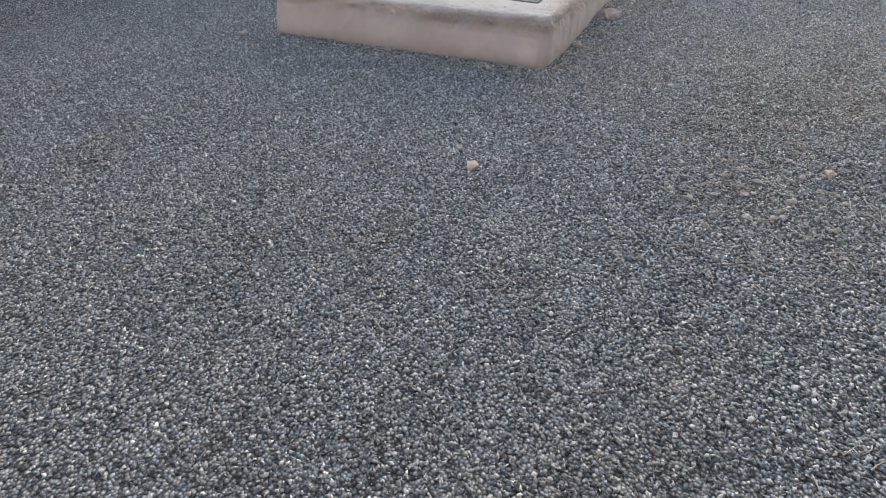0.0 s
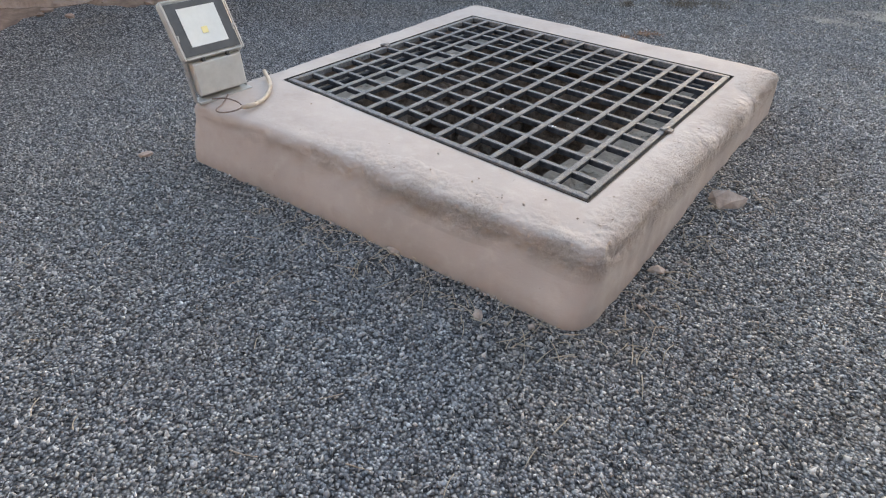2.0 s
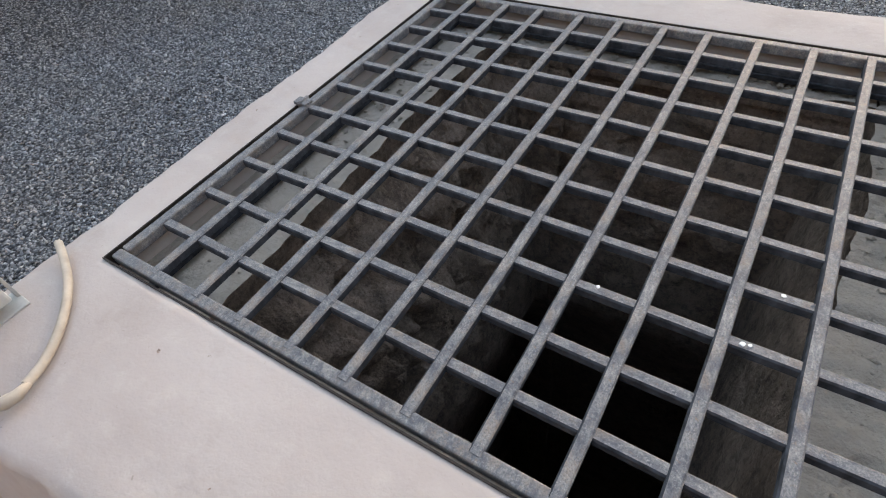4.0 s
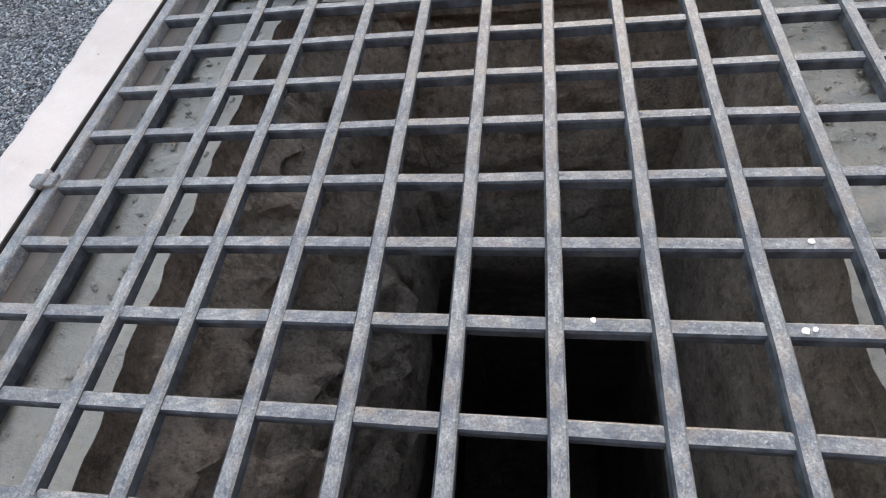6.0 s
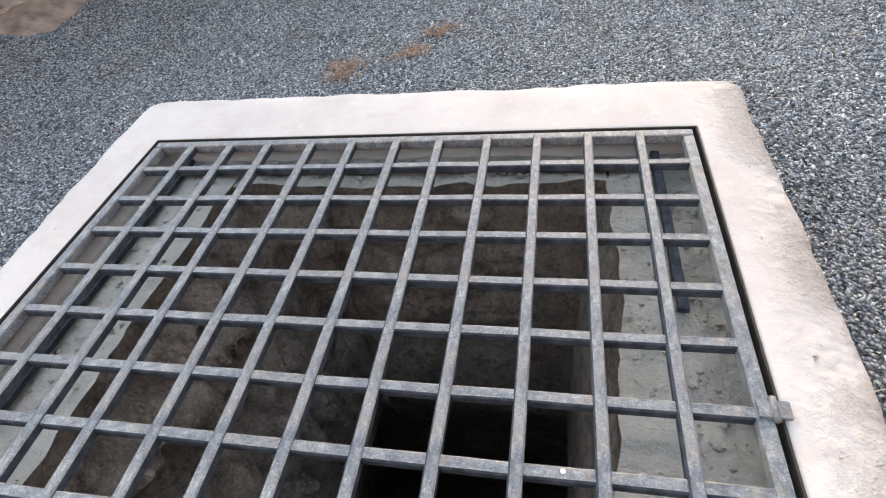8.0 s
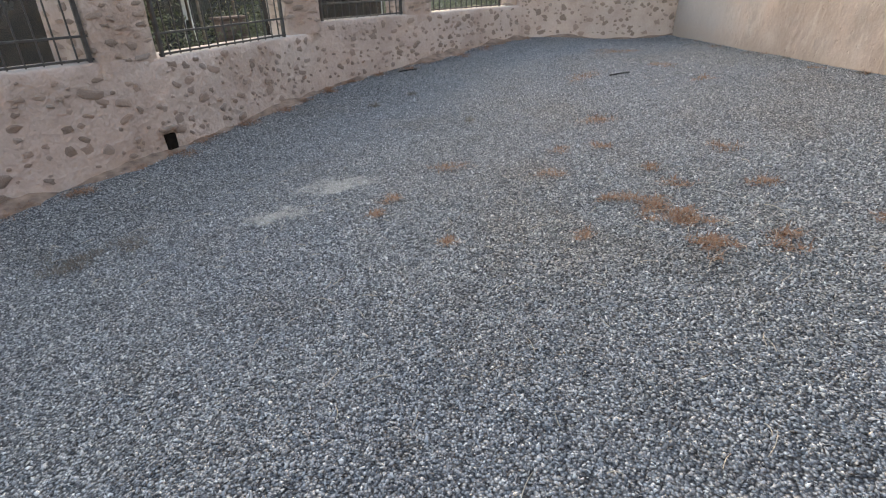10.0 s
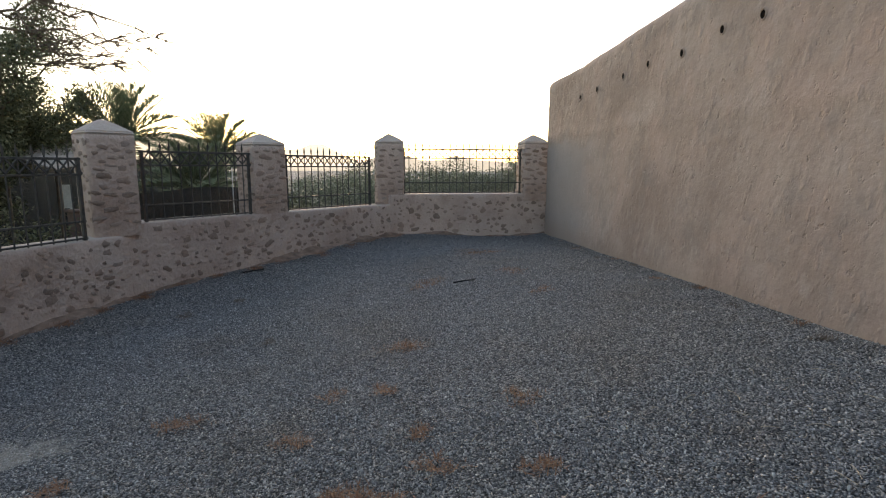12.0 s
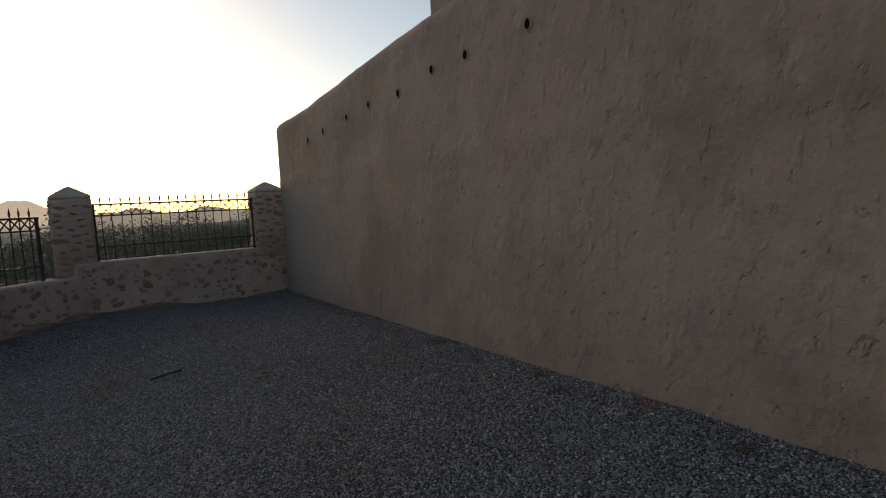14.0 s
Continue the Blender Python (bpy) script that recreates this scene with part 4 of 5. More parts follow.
def build_grate():
    ob = thing("well_grate", SITE, "worn grey steel bar grate covering the well", "grate")
    rng = random.Random(5)
    top = GZ + 0.012
    for i in range(1, 12):
        part("long_bar", bar_mesh("long_bar", GD - 0.02, "y", 0.0125, i), ob, "", pose(-GW + i * PX + rng.uniform(-0.003, 0.003), 0.01, top - 0.0125, 0, rng.uniform(-1, 1), rng.uniform(-0.15, 0.15)), M_STEEL).data.materials.append(M_BLUE_BLACK)
    for r in range(1, 11):
        part("cross_bar", bar_mesh("cross_bar", GW - 0.02, "x", 0.0122, 30 + r), ob, "", pose(-GW + 0.01, GD - r * PY + rng.uniform(-0.003, 0.003), top - 0.0175, rng.uniform(-1, 1), 0, rng.uniform(-0.15, 0.15)), M_STEEL_X).data.materials.append(M_BLUE_BLACK)
    for name, x0, y0, x1, y1 in (("frame_side", -GW - 0.004, 0.026, -GW + 0.024, GD - 0.026), ("frame_side", -0.024, 0.026, 0.004, GD - 0.026), ("frame_side", -GW - 0.004, -0.004, 0.004, 0.024), ("frame_side", -GW - 0.004, GD - 0.024, 0.004, GD + 0.004)):
        part(name, boxed(x0, y0, top - 0.032, x1, y1, top - 0.002, 0.004), ob, "steel edge of the grate", material=M_STEEL)
    outer = thing("grate_seat", SITE, "rusty angle iron seat in the curb, blackened as the gap's shade", "frame")
    for x0, y0, x1, y1 in ((-GW - 0.0185, -0.0185, -GW - 0.0145, GD + 0.0185), (0.0145, -0.0185, 0.0185, GD + 0.0185), (-GW - 0.014, -0.0185, 0.014, -0.0145), (-GW - 0.014, GD + 0.0145, 0.014, GD + 0.0185)):
        # Near-black irons carry the shade of the gap round the grate.
        part("angle_iron", boxed(x0, y0, 0.245, x1, y1, GZ + 0.009), outer, material=M_SEAT)
    for x, y in ((-GW + 0.085, 0.0), (-0.085, 0.95)):
        part("angle_iron", boxed(x - 0.012, y, 0.206, x + 0.012, GD, 0.222, 0.003), outer, "dark flat bar on the ledge", material=M_BLUE_BLACK)
    part("angle_iron", boxed(-GW + 0.1, GD - 0.075, 0.206, -0.1, GD - 0.05, 0.222, 0.003), outer, "dark flat bar on the ledge", material=M_BLUE_BLACK)
    # hinge tabs at both sides
    for x, s in ((-GW - 0.005, -1), (0.005, 1)):
        h = part("hinge_tab", boxed(x - 0.026, GD - 6 * PY - 0.016, top - 0.004, x + 0.026, GD - 6 * PY + 0.016, top + 0.006, 0.002), ob, "rusty welded hinge tab", material=M_FRAME)
        part("hinge_pin", tube([(x, GD - 6 * PY - 0.022, top + 0.004), (x, GD - 6 * PY + 0.022, top + 0.004)], [0.007, 0.007], 8, "hinge_pin", M_FRAME), h)
    for k in range(26):
        i, r = rng.randint(1, 11), rng.randint(1, 10)
        part("weld_bead", weld(rng, rng.uniform(0.004, 0.008)), ob, "", pose(-GW + i * PX + rng.choice((-0.013, 0.013)), GD - r * PY, top - 0.006), M_STEEL)
    return ob


build_grate()


# ---- bird droppings on the bars ----
M_CHALK = plain("chalky_white_dropping", (0.78, 0.77, 0.74), 0.8, 0.0, 0.1, 60.0, 0)
for n, (x, y, r) in enumerate(((-0.65, 0.4195, 0.004), (-0.384, 0.4125, 0.005), (-0.372, 0.4150, 0.0035), (-0.341, 0.553, 0.0045))):
    bm = bmesh.new()
    bmesh.ops.create_icosphere(bm, subdivisions=2, radius=r)
    for v in bm.verts:
        v.co *= 1 + 0.35 * noise.noise(v.co * 260 + Vector((n * 5, 0, 0)))
        v.co.z *= 0.35
    me = bpy.data.meshes.new("bird_dropping")
    bm.to_mesh(me)
    bm.free()
    me.materials.append(M_CHALK)
    tagged(new("bird_dropping", me), "white dried bird dropping on a grate bar", "dropping").matrix_basis = SITE @ pose(x, y, GZ + 0.0085)


# ---- crumbled earth and dry leaves on the ledges ----
def crumbs(name, label, x0, y0, x1, y1, count, size, material, seed, z=0.199):
    nr = np.random.default_rng(seed)
    unit = np.array([(1, 0, 0), (-1, 0, 0), (0, 1, 0), (0, -1, 0), (0, 0, 1), (0, 0, -1)], float)
    s = size * (0.35 + nr.random(count) ** 3)
    v = unit[None] * s[:, None, None] * nr.uniform(0.6, 1.4, (count, 6, 1)) * [1.2, 0.9, 0.6] + nr.normal(size=(count, 6, 3)) * s[:, None, None] * 0.2
    v += np.stack([nr.uniform(x0, x1, count), nr.uniform(y0, y1, count), np.full(count, z)], 1)[:, None]
    faces = np.array([(0, 2, 4), (2, 1, 4), (1, 3, 4), (3, 0, 4), (2, 0, 5), (1, 2, 5), (3, 1, 5), (0, 3, 5)])
    t = (np.arange(count)[:, None, None] * 6 + faces[None]).reshape(-1, 3)
    tagged(new(name, fast_mesh(name, v.reshape(-1, 3), t, material)), label, "crumbs", kind="stuff").matrix_basis = SITE


crumbs("earth_crumbs", "crumbs of brown earth on the concrete ledge", -GW + 0.01, 0.0, -1.44, GD, 260, 0.008, M_LEDGE2, 3)
crumbs("earth_crumbs", "crumbled brown earth on the broken ledge", -0.20, 0.0, -0.01, GD, 420, 0.007, M_LEDGE2, 4)
crumbs("earth_crumbs", "crumbled brown earth on the far ledge", -1.38, 1.43, -0.23, GD, 350, 0.009, M_LEDGE2, 5)

crumbs("cement_crumbs", "pale cement crumbs lying on the curb", -0.75, -0.24, 0.12, -0.04, 18, 0.005, M_CURB, 6, 0.289)
crumbs("cement_crumbs", "pale cement crumbs lying on the curb", 0.03, -0.15, 0.16, 0.9, 16, 0.005, M_CURB, 7, 0.289)

crumbs("cement_crumbs", "broken cement crumbs along the curb's foot", -0.85, -0.42, 0.10, -0.33, 60, 0.011, M_CURB, 8, 0.012)
crumbs("cement_crumbs", "broken cement crumbs along the curb's foot", -1.6, -0.50, -0.85, -0.43, 40, 0.009, M_CURB, 9, 0.012)
crumbs("cement_crumbs", "broken cement crumbs along the curb's foot", 0.235, -0.2, 0.34, 1.3, 90, 0.011, M_CURB, 10, 0.012)


# ---- LED floodlight on the curb's corner ----
M_FLEX = plain("dirty_brown_flex", (0.17, 0.125, 0.11), 0.6, 0.0, 0.3, 40.0, 0)


def build_floodlight():
    ob = thing("floodlight", SITE @ pose(-1.754, -0.316, GZ, 0, 0, -2.0), "grey LED floodlight with driver box, tilted up on the curb", "floodlight")
    # local: x faces the well, y across, z up; the panel leans back
    lean = math.degrees(math.atan2(0.105, 0.23))
    p = pose(0.012, 0, 0.196, 0, -lean, 0)
    bm = boxed(-0.045, -0.151, 0.0, 0.0, 0.151, 0.256, 0.018)
    head = part("housing", bm, ob, "weathered grey aluminium lamp housing", p, M_ALU)
    part("border", boxed(0.0015, -0.132, 0.018, 0.004, 0.132, 0.238, 0.001), head, "dark border behind the glass", material=M_DARKGREY)
    bm = bmesh.new()
    out = [(0.006, -0.088, 0.052), (0.006, 0.088, 0.052), (0.006, 0.088, 0.212), (0.006, -0.088, 0.212)]
    inn = [(-0.0 + 0.0045, -0.03, 0.10), (0.0045, 0.03, 0.10), (0.0045, 0.03, 0.165), (0.0045, -0.03, 0.165)]
    vo, vi = [bm.verts.new(v) for v in out], [bm.verts.new(v) for v in inn]
    for k in range(4):
        bm.faces.new((vo[k], vo[(k + 1) % 4], vi[(k + 1) % 4], vi[k]))
    bm.faces.new(vi)
    part("reflector", bm, head, "white stepped reflector", material=M_REFLECT)
    part("led_chip", boxed(0.005, -0.014, 0.098, 0.0065, 0.014, 0.126, 0.0004), head, "yellow LED chip", material=M_LED)
    for s in (-0.145, 0.137):
        part("bezel", boxed(0.001, s, 0.004, 0.009, s + 0.008, 0.252, 0.002), head, material=M_ALU)
    for z in (0.004, 0.244):
        part("bezel", boxed(0.001, -0.136, z, 0.009, 0.136, z + 0.008, 0.002), head, material=M_ALU)
    for k in range(9):
        y = -0.12 + 0.03 * k
        part("cooling_fin", boxed(-0.075, y - 0.002, 0.03, -0.046, y + 0.002, 0.225), head, material=M_ALU)
    part("driver_box", boxed(-0.05, -0.118, 0.035, 0.016, 0.118, 0.182, 0.006), ob, "pale grey driver box", material=M_BOX)
    part("bracket_plate", boxed(-0.055, -0.10, 0.004, -0.035, 0.10, 0.05, 0.003), ob, material=M_ALU)
    for y in (-0.135, 0.127):
        part("bracket_arm", boxed(-0.05, y, 0.0, -0.02, y + 0.008, 0.30, 0.002), ob, "grey steel bracket arm", material=M_ALU)
    part("bracket_foot", boxed(-0.05, -0.135, 0.0, 0.02, 0.135, 0.012, 0.002), ob, material=M_ALU)
    for y in (-0.06, 0.06):
        part("lug", boxed(-0.01, y - 0.008, 0.182, 0.012, y + 0.008, 0.205, 0.002), ob, material=M_DARKGREY)
    def eased(pts):
        for _ in range(3):
            out = [pts[0]]
            for p, q in zip(pts, pts[1:]):
                p, q = Vector(p), Vector(q)
                out += [p.lerp(q, 0.25), p.lerp(q, 0.75)]
            pts = out + [pts[-1]]
        return pts

    # flex with a taped joint, lying on the curb
    cable = thing("lamp_cable", SITE, "dirty beige cable with taped joint lying on the curb", "cable")
    pts = [(-1.70, -0.33, 0.305), (-1.63, -0.40, 0.298), (-1.60, -0.46, 0.30), (-1.56, -0.455, 0.296), (-1.53, -0.40, 0.296), (-1.545, -0.34, 0.298)]
    pts = eased(pts)
    part("flex", tube(pts, [0.0035] * len(pts), 6, "flex", M_FLEX), cable, "thin brown flex")
    pts = [(-1.53, -0.365, 0.302), (-1.513, -0.345, 0.306), (-1.505, -0.32, 0.306), (-1.512, -0.295, 0.304)]
    part("taped_joint", tube(pts, [0.008, 0.014, 0.012, 0.007], 8, "taped_joint", M_CABLE), cable, "whitish taped cable joint")
    pts = [(-1.515, -0.30, 0.304), (-1.532, -0.253, 0.300), (-1.59, -0.179, 0.300), (-1.678, -0.109, 0.300), (-1.76, -0.07, 0.302), (-1.82, -0.045, 0.31)]
    pts = eased(pts)
    part("conduit", tube(pts, [0.010] * len(pts), 8, "conduit", M_CABLE), cable, "beige plastic conduit")
    pts = [(-1.72, -0.40, 0.30), (-1.66, -0.36, 0.31), (-1.60, -0.34, 0.30), (-1.56, -0.35, 0.302)]
    pts = eased(pts)
    part("flex", tube(pts, [0.0035] * len(pts), 6, "flex", M_FLEX), cable, "thin brown flex")


build_floodlight()


# ---- hills ----
def hill(name, az0, az1, dist, peaks, material, label):
    n, rows = 90, 8
    verts, faces = [], []
    for i in range(n + 1):
        az = radians(az0 + (az1 - az0) * i / n)
        el = 0.0
        for c, w, h in peaks:
            el += h * math.exp(-(((math.degrees(az)) - c) / w) ** 2)
        el += 0.18 * fbm(math.degrees(az), 0, dist, 0.25, 4)
        for j in range(rows + 1):
            t = j / rows
            r = dist * (1 + 0.35 * t)
            z = 1.5 + r * math.tan(radians(max(el, -0.2))) * t ** 0.8 - (1 - t) * 4 + 0.008 * r * 0.2 * fbm(i * 0.4, j * 0.7, 0, 1, 3) * (1 - t)
            verts.append((2.5 + math.sin(az) * r, 2.3 + math.cos(az) * r, z))
    w = rows + 1
    for i in range(n):
        for j in range(rows):
            faces.append((i * w + j, (i + 1) * w + j, (i + 1) * w + j + 1, i * w + j + 1))
    tagged(new(name, mesh(name, verts, faces, material, True)), label, "hill", kind="structure")


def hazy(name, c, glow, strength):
    """Distant ground; the lit haze is an emission added to its surface."""
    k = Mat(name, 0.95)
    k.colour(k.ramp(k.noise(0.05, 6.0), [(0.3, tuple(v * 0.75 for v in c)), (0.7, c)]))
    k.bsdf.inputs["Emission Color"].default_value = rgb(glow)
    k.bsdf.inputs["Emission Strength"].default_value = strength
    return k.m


M_HILL = hazy("ochre_hill_haze_glow", (0.36, 0.29, 0.22), (1.0, 0.86, 0.66), 0.32)
M_HILL2 = hazy("grey_hill_haze_glow", (0.26, 0.25, 0.22), (1.0, 0.86, 0.68), 0.16)
hill("backdrop", -60, 60, 420, [(-3.5, 2.5, 2.2), (-7.4, 2.0, 1.1), (-9.8, 2.2, 1.3), (0.2, 2.0, 0.4), (-17, 5.5, 3.0), (6, 6, 0.3), (14, 7, 0.2), (-40, 14, 1.6), (40, 18, 1.0)], M_HILL, "low dusty ochre hill, evening haze put in as surface glow")
hill("backdrop", -50, 60, 190, [(2.5, 1.6, 0.9), (5.4, 1.3, 0.9), (8, 3, 0.6), (11.5, 1.5, 0.8), (14.5, 2, 0.4), (20, 6, 0.3), (-30, 9, 0.5)], M_HILL2, "dark grey-green ridge, haze put in as surface glow")


# ---- planting ----
def leaf_cloud(name, centres, per, size, spread, material, rng, flat=1.0):
    """Many small bent leaves about the given centres."""
    c = np.repeat(np.array(centres, float), per, 0)
    n = len(c)
    d = rng.normal(size=(n, 3))
    d /= np.linalg.norm(d, axis=1)[:, None] + 1e-9
    p = c + d * (spread * rng.random((n, 1)) ** 0.45) * np.array([1, 1, flat])
    a = rng.normal(size=(n, 3))
    a /= np.linalg.norm(a, axis=1)[:, None]
    b = np.cross(a, rng.normal(size=(n, 3)))
    b /= np.linalg.norm(b, axis=1)[:, None] + 1e-9
    s = size * rng.uniform(0.6, 1.4, (n, 1))
    v = np.stack([p - a * s, p + b * s * 0.35, p + a * s, p - b * s * 0.35], 1).reshape(-1, 3)
    base = np.arange(n)[:, None] * 4
    tris = np.concatenate([base + [0, 1, 2], base + [0, 2, 3]])
    return fast_mesh(name, v, tris, material)


def limb(a, b, r0, r1, rng, bend=0.12, name="limb"):
    a, b = Vector(a), Vector(b)
    pts, radii = [], []
    for i in range(6):
        t = i / 5
        o = Vector((rng.uniform(-1, 1), rng.uniform(-1, 1), rng.uniform(-1, 1))) * bend * (b - a).length * 0.3 * math.sin(math.pi * t)
        pts.append(a.lerp(b, t) + o)
        radii.append(r0 + (r1 - r0) * t)
    return tube(pts, radii, 7, name, M_BARK), pts


def feathery_tree(x, y, height, radius, seed, label):
    rng, nr = random.Random(seed), np.random.default_rng(seed)
    z = ground_z(x, y)
    ob = thing("tree", pose(x, y, z), label, "tree")
    me, pts = limb((0, 0, -0.2), (0.15, -0.1, height * 0.38), 0.17, 0.12, rng, 0.1, "trunk")
    part("trunk", me, ob)
    fork, centres = pts[-1], []
    for k in range(11):
        a = 2 * math.pi * (k + rng.uniform(-0.3, 0.3)) / 11
        r = radius * rng.uniform(0.45, 0.95)
        end = Vector((math.cos(a) * r, math.sin(a) * r, height * rng.uniform(0.28, 0.98)))
        me, pts = limb(fork, end, 0.08, 0.012, rng, 0.35)
        part("limb", me, ob)
        centres += [tuple(p) for p in pts[2:]]
        for q in range(6):
            s = pts[rng.randint(2, 5)]
            tip = s + Vector((rng.uniform(-1, 1), rng.uniform(-1, 1), rng.uniform(-0.6, 0.6))) * radius * 0.42
            me2, p2 = limb(s, tip, 0.016, 0.003, rng, 0.5, "twig")
            part("twig", me2, ob)
            centres += [tuple(p) for p in p2[2:]]
    part("crown", leaf_cloud("crown", centres, 270, 0.036, 0.36, M_LEAF, nr), ob, "fine feathery olive green leaves")
    return ob


def frond_mesh(length, seed):
    rng = random.Random(seed)
    verts, tris = [], []
    n = 72
    spine = []
    for i in range(n + 1):
        t = i / n
        spine.append(Vector((length * (t - 0.12 * t * t), 0, length * (0.06 * t - 0.20 * t * t))))
    for i in range(n):
        a, b = spine[i], spine[i + 1]
        k = len(verts)
        w = 0.022 * (1 - i / n) + 0.004
        verts += [a + Vector((0, -w, 0)), a + Vector((0, w, 0)), b + Vector((0, -w, 0)), b + Vector((0, w, 0)), a + Vector((0, 0, -w)), b + Vector((0, 0, -w))]
        tris += [(k, k + 1, k + 3), (k, k + 3, k + 2), (k, k + 2, k + 5), (k, k + 5, k + 4), (k + 1, k + 4, k + 5), (k + 1, k + 5, k + 3)]
    for i in range(6, n, 2):
        t = i / n
        ln = length * 0.29 * math.sin(math.pi * (0.12 + 0.80 * t)) * rng.uniform(0.8, 1.1)
        for s in (-1, 1):
            p = spine[i]
            tip = p + Vector((ln * rng.uniform(0.60, 0.78), s * ln * rng.uniform(0.55, 0.72), ln * rng.uniform(0.10, 0.40)))
            mid = p.lerp(tip, 0.45)
            w = 0.013
            k = len(verts)
            verts += [p, mid + Vector((-w, 0, w)), tip, mid + Vector((w, 0, -w))]
            tris += [(k, k + 1, k + 3), (k + 1, k + 2, k + 3)]
    return fast_mesh("frond", [tuple(v) for v in verts], tris, M_PALM)


FRONDS = [frond_mesh(2.3, s) for s in range(5)]


def palm(x, y, crown_z, scale, seed, count=40):
    rng = random.Random(seed)
    z = ground_z(x, y)
    ob = thing("palm_tree", pose(x, y, z), "date palm with a dense crown of grey-green fronds", "palm")
    h = crown_z - z
    pts = [(0.05 * math.sin(i * 0.7), 0.04 * math.cos(i), -0.2 + (h + 0.2) * i / 10) for i in range(11)]
    part("trunk", tube(pts, [0.26 - 0.008 * i + 0.02 * (i % 2) for i in range(11)], 10, "trunk", M_BARK), ob)
    for k in range(count):
        t = (k + 0.5) / count
        pitch = 87 - 104 * t ** 1.3 + rng.uniform(-7, 7)
        m = pose(0, 0, h) @ pose(0, 0, 0, 0, 0, k * 137.5 + rng.uniform(-12, 12)) @ pose(0.08, 0, 0, rng.uniform(-14, 14), -pitch, 0) @ Matrix.Diagonal((scale, scale, scale, 1))
        part("frond", rng.choice(FRONDS), ob, "", m)
    return ob


palm(-5.5, 22.0, 2.45, 0.94, 3, 54)
palm(-2.3, 21.4, 1.85, 0.74, 4, 60)
palm(-1.1, 13.9, 1.05, 0.52, 6, 70)
palm(13.0, 34.0, 0.7, 0.9, 7, 26)
acacia = feathery_tree(-5.4, 14.0, 6.6, 2.5, 11, "feathery green acacia-like tree beyond the fence")
rng = random.Random(14)
for k in range(9):   # nearly leafless boughs reaching out of the crown
    root = Vector((0.6, -0.3 + 0.07 * k, 3.7 + 0.22 * k))
    me, pts = limb(root, root + Vector((2.1 + 0.35 * (k % 3), -0.3 + 0.14 * k, 0.25 - 0.10 * k)), 0.032, 0.008, rng, 0.45, "bare_bough")
    bough = part("bare_bough", me, acacia, "nearly leafless brown bough")
    for q in range(26):
        s0 = pts[rng.randint(1, 5)]
        me2, p2 = limb(s0, s0 + Vector((rng.uniform(0.15, 0.7), rng.uniform(-0.4, 0.4), rng.uniform(-0.4, 0.22))), 0.011, 0.004, rng, 0.5, "twig")
        part("twig", me2, bough)
    part("leaves", leaf_cloud("leaves", [tuple(p) for p in pts[:4]], 60, 0.03, 0.26, M_LEAF, np.random.default_rng(k)), bough)
shed = thing("shed", pose(-3.55, 13.6, ground_z(-3.55, 13.6), 0, 0, -25), "small open shed with a pale sheet roof beyond the fence", "shed")
part("roof", boxed(-0.75, -0.6, -0.02, 0.75, 0.6, 0.02, 0.006), shed, "pale grey sheet roof", pose(0, 0, 2.12, 14, 12, 0), M_CAP)
for x, y, h in ((-0.65, -0.5, 2.08), (0.65, -0.5, 1.80), (-0.65, 0.5, 2.28), (0.65, 0.5, 2.05)):
    part("post", tube([(x, y, -0.1), (x, y, h)], [0.03, 0.028], 8, "post", M_BARK), shed)
feathery_tree(-4.8, 12.9, 4.3, 1.35, 13, "low dense brown-green tree behind the fence")
feathery_tree(-6.6, 9.4, 5.4, 3.0, 12, "feathery green acacia-like tree beyond the fence")


def bush(seed, w, h, material=M_BUSH):
    nr = np.random.default_rng(seed)
    c = []
    for k in range(26):
        a, r = nr.uniform(0, 2 * math.pi), math.sqrt(nr.random()) * w
        c.append((math.cos(a) * r, math.sin(a) * r, h * (0.25 + 0.7 * nr.random() * (1 - (r / w) ** 2 * 0.6))))
    return leaf_cloud("foliage", c, 105, 0.044, 0.42, material, nr)


BUSHES = [bush(s, 1.5, 1.7) for s in range(4)]
rng = random.Random(21)
for k in range(46):
    x, y = rng.uniform(-9, 22), rng.uniform(19, 46)
    if x < -1.0 and y < 26:
        continue
    ob = thing("bush", pose(x, y, ground_z(x, y) - 0.1, 0, 0, rng.uniform(0, 360)), "dense grey-green scrub beyond the fence", "bush", "scrub behind the fence")
    s = rng.uniform(0.75, 1.15)
    me, pts = limb((0, 0, -0.1), (0.1, 0.05, 0.9), 0.05, 0.02, rng, 0.2, "stem")
    part("stem", me, ob)
    part("foliage", rng.choice(BUSHES), ob, "", Matrix.Diagonal((s * 1.2, s * 1.2, s, 1)))
for k in range(42):
    x, y = -2.4 + 0.36 * k + rng.uniform(-0.3, 0.3), 14.2 + rng.uniform(0, 3.6)
    ob = thing("bush", pose(x, y, ground_z(x, y) - 0.1, 0, 0, rng.uniform(0, 360)), "dense grey-green scrub beyond the fence", "bush", "scrub behind the fence")
    s = rng.uniform(0.5, 0.68)
    me, pts = limb((0, 0, -0.1), (0.1, 0.05, 0.6), 0.04, 0.02, rng, 0.2, "stem")
    part("stem", me, ob)
    part("foliage", rng.choice(BUSHES), ob, "", Matrix.Diagonal((s * 1.1, s * 1.1, s, 1)))
DARK = [bush(31 + s, 1.1, 1.9, M_LEAF) for s in range(3)]
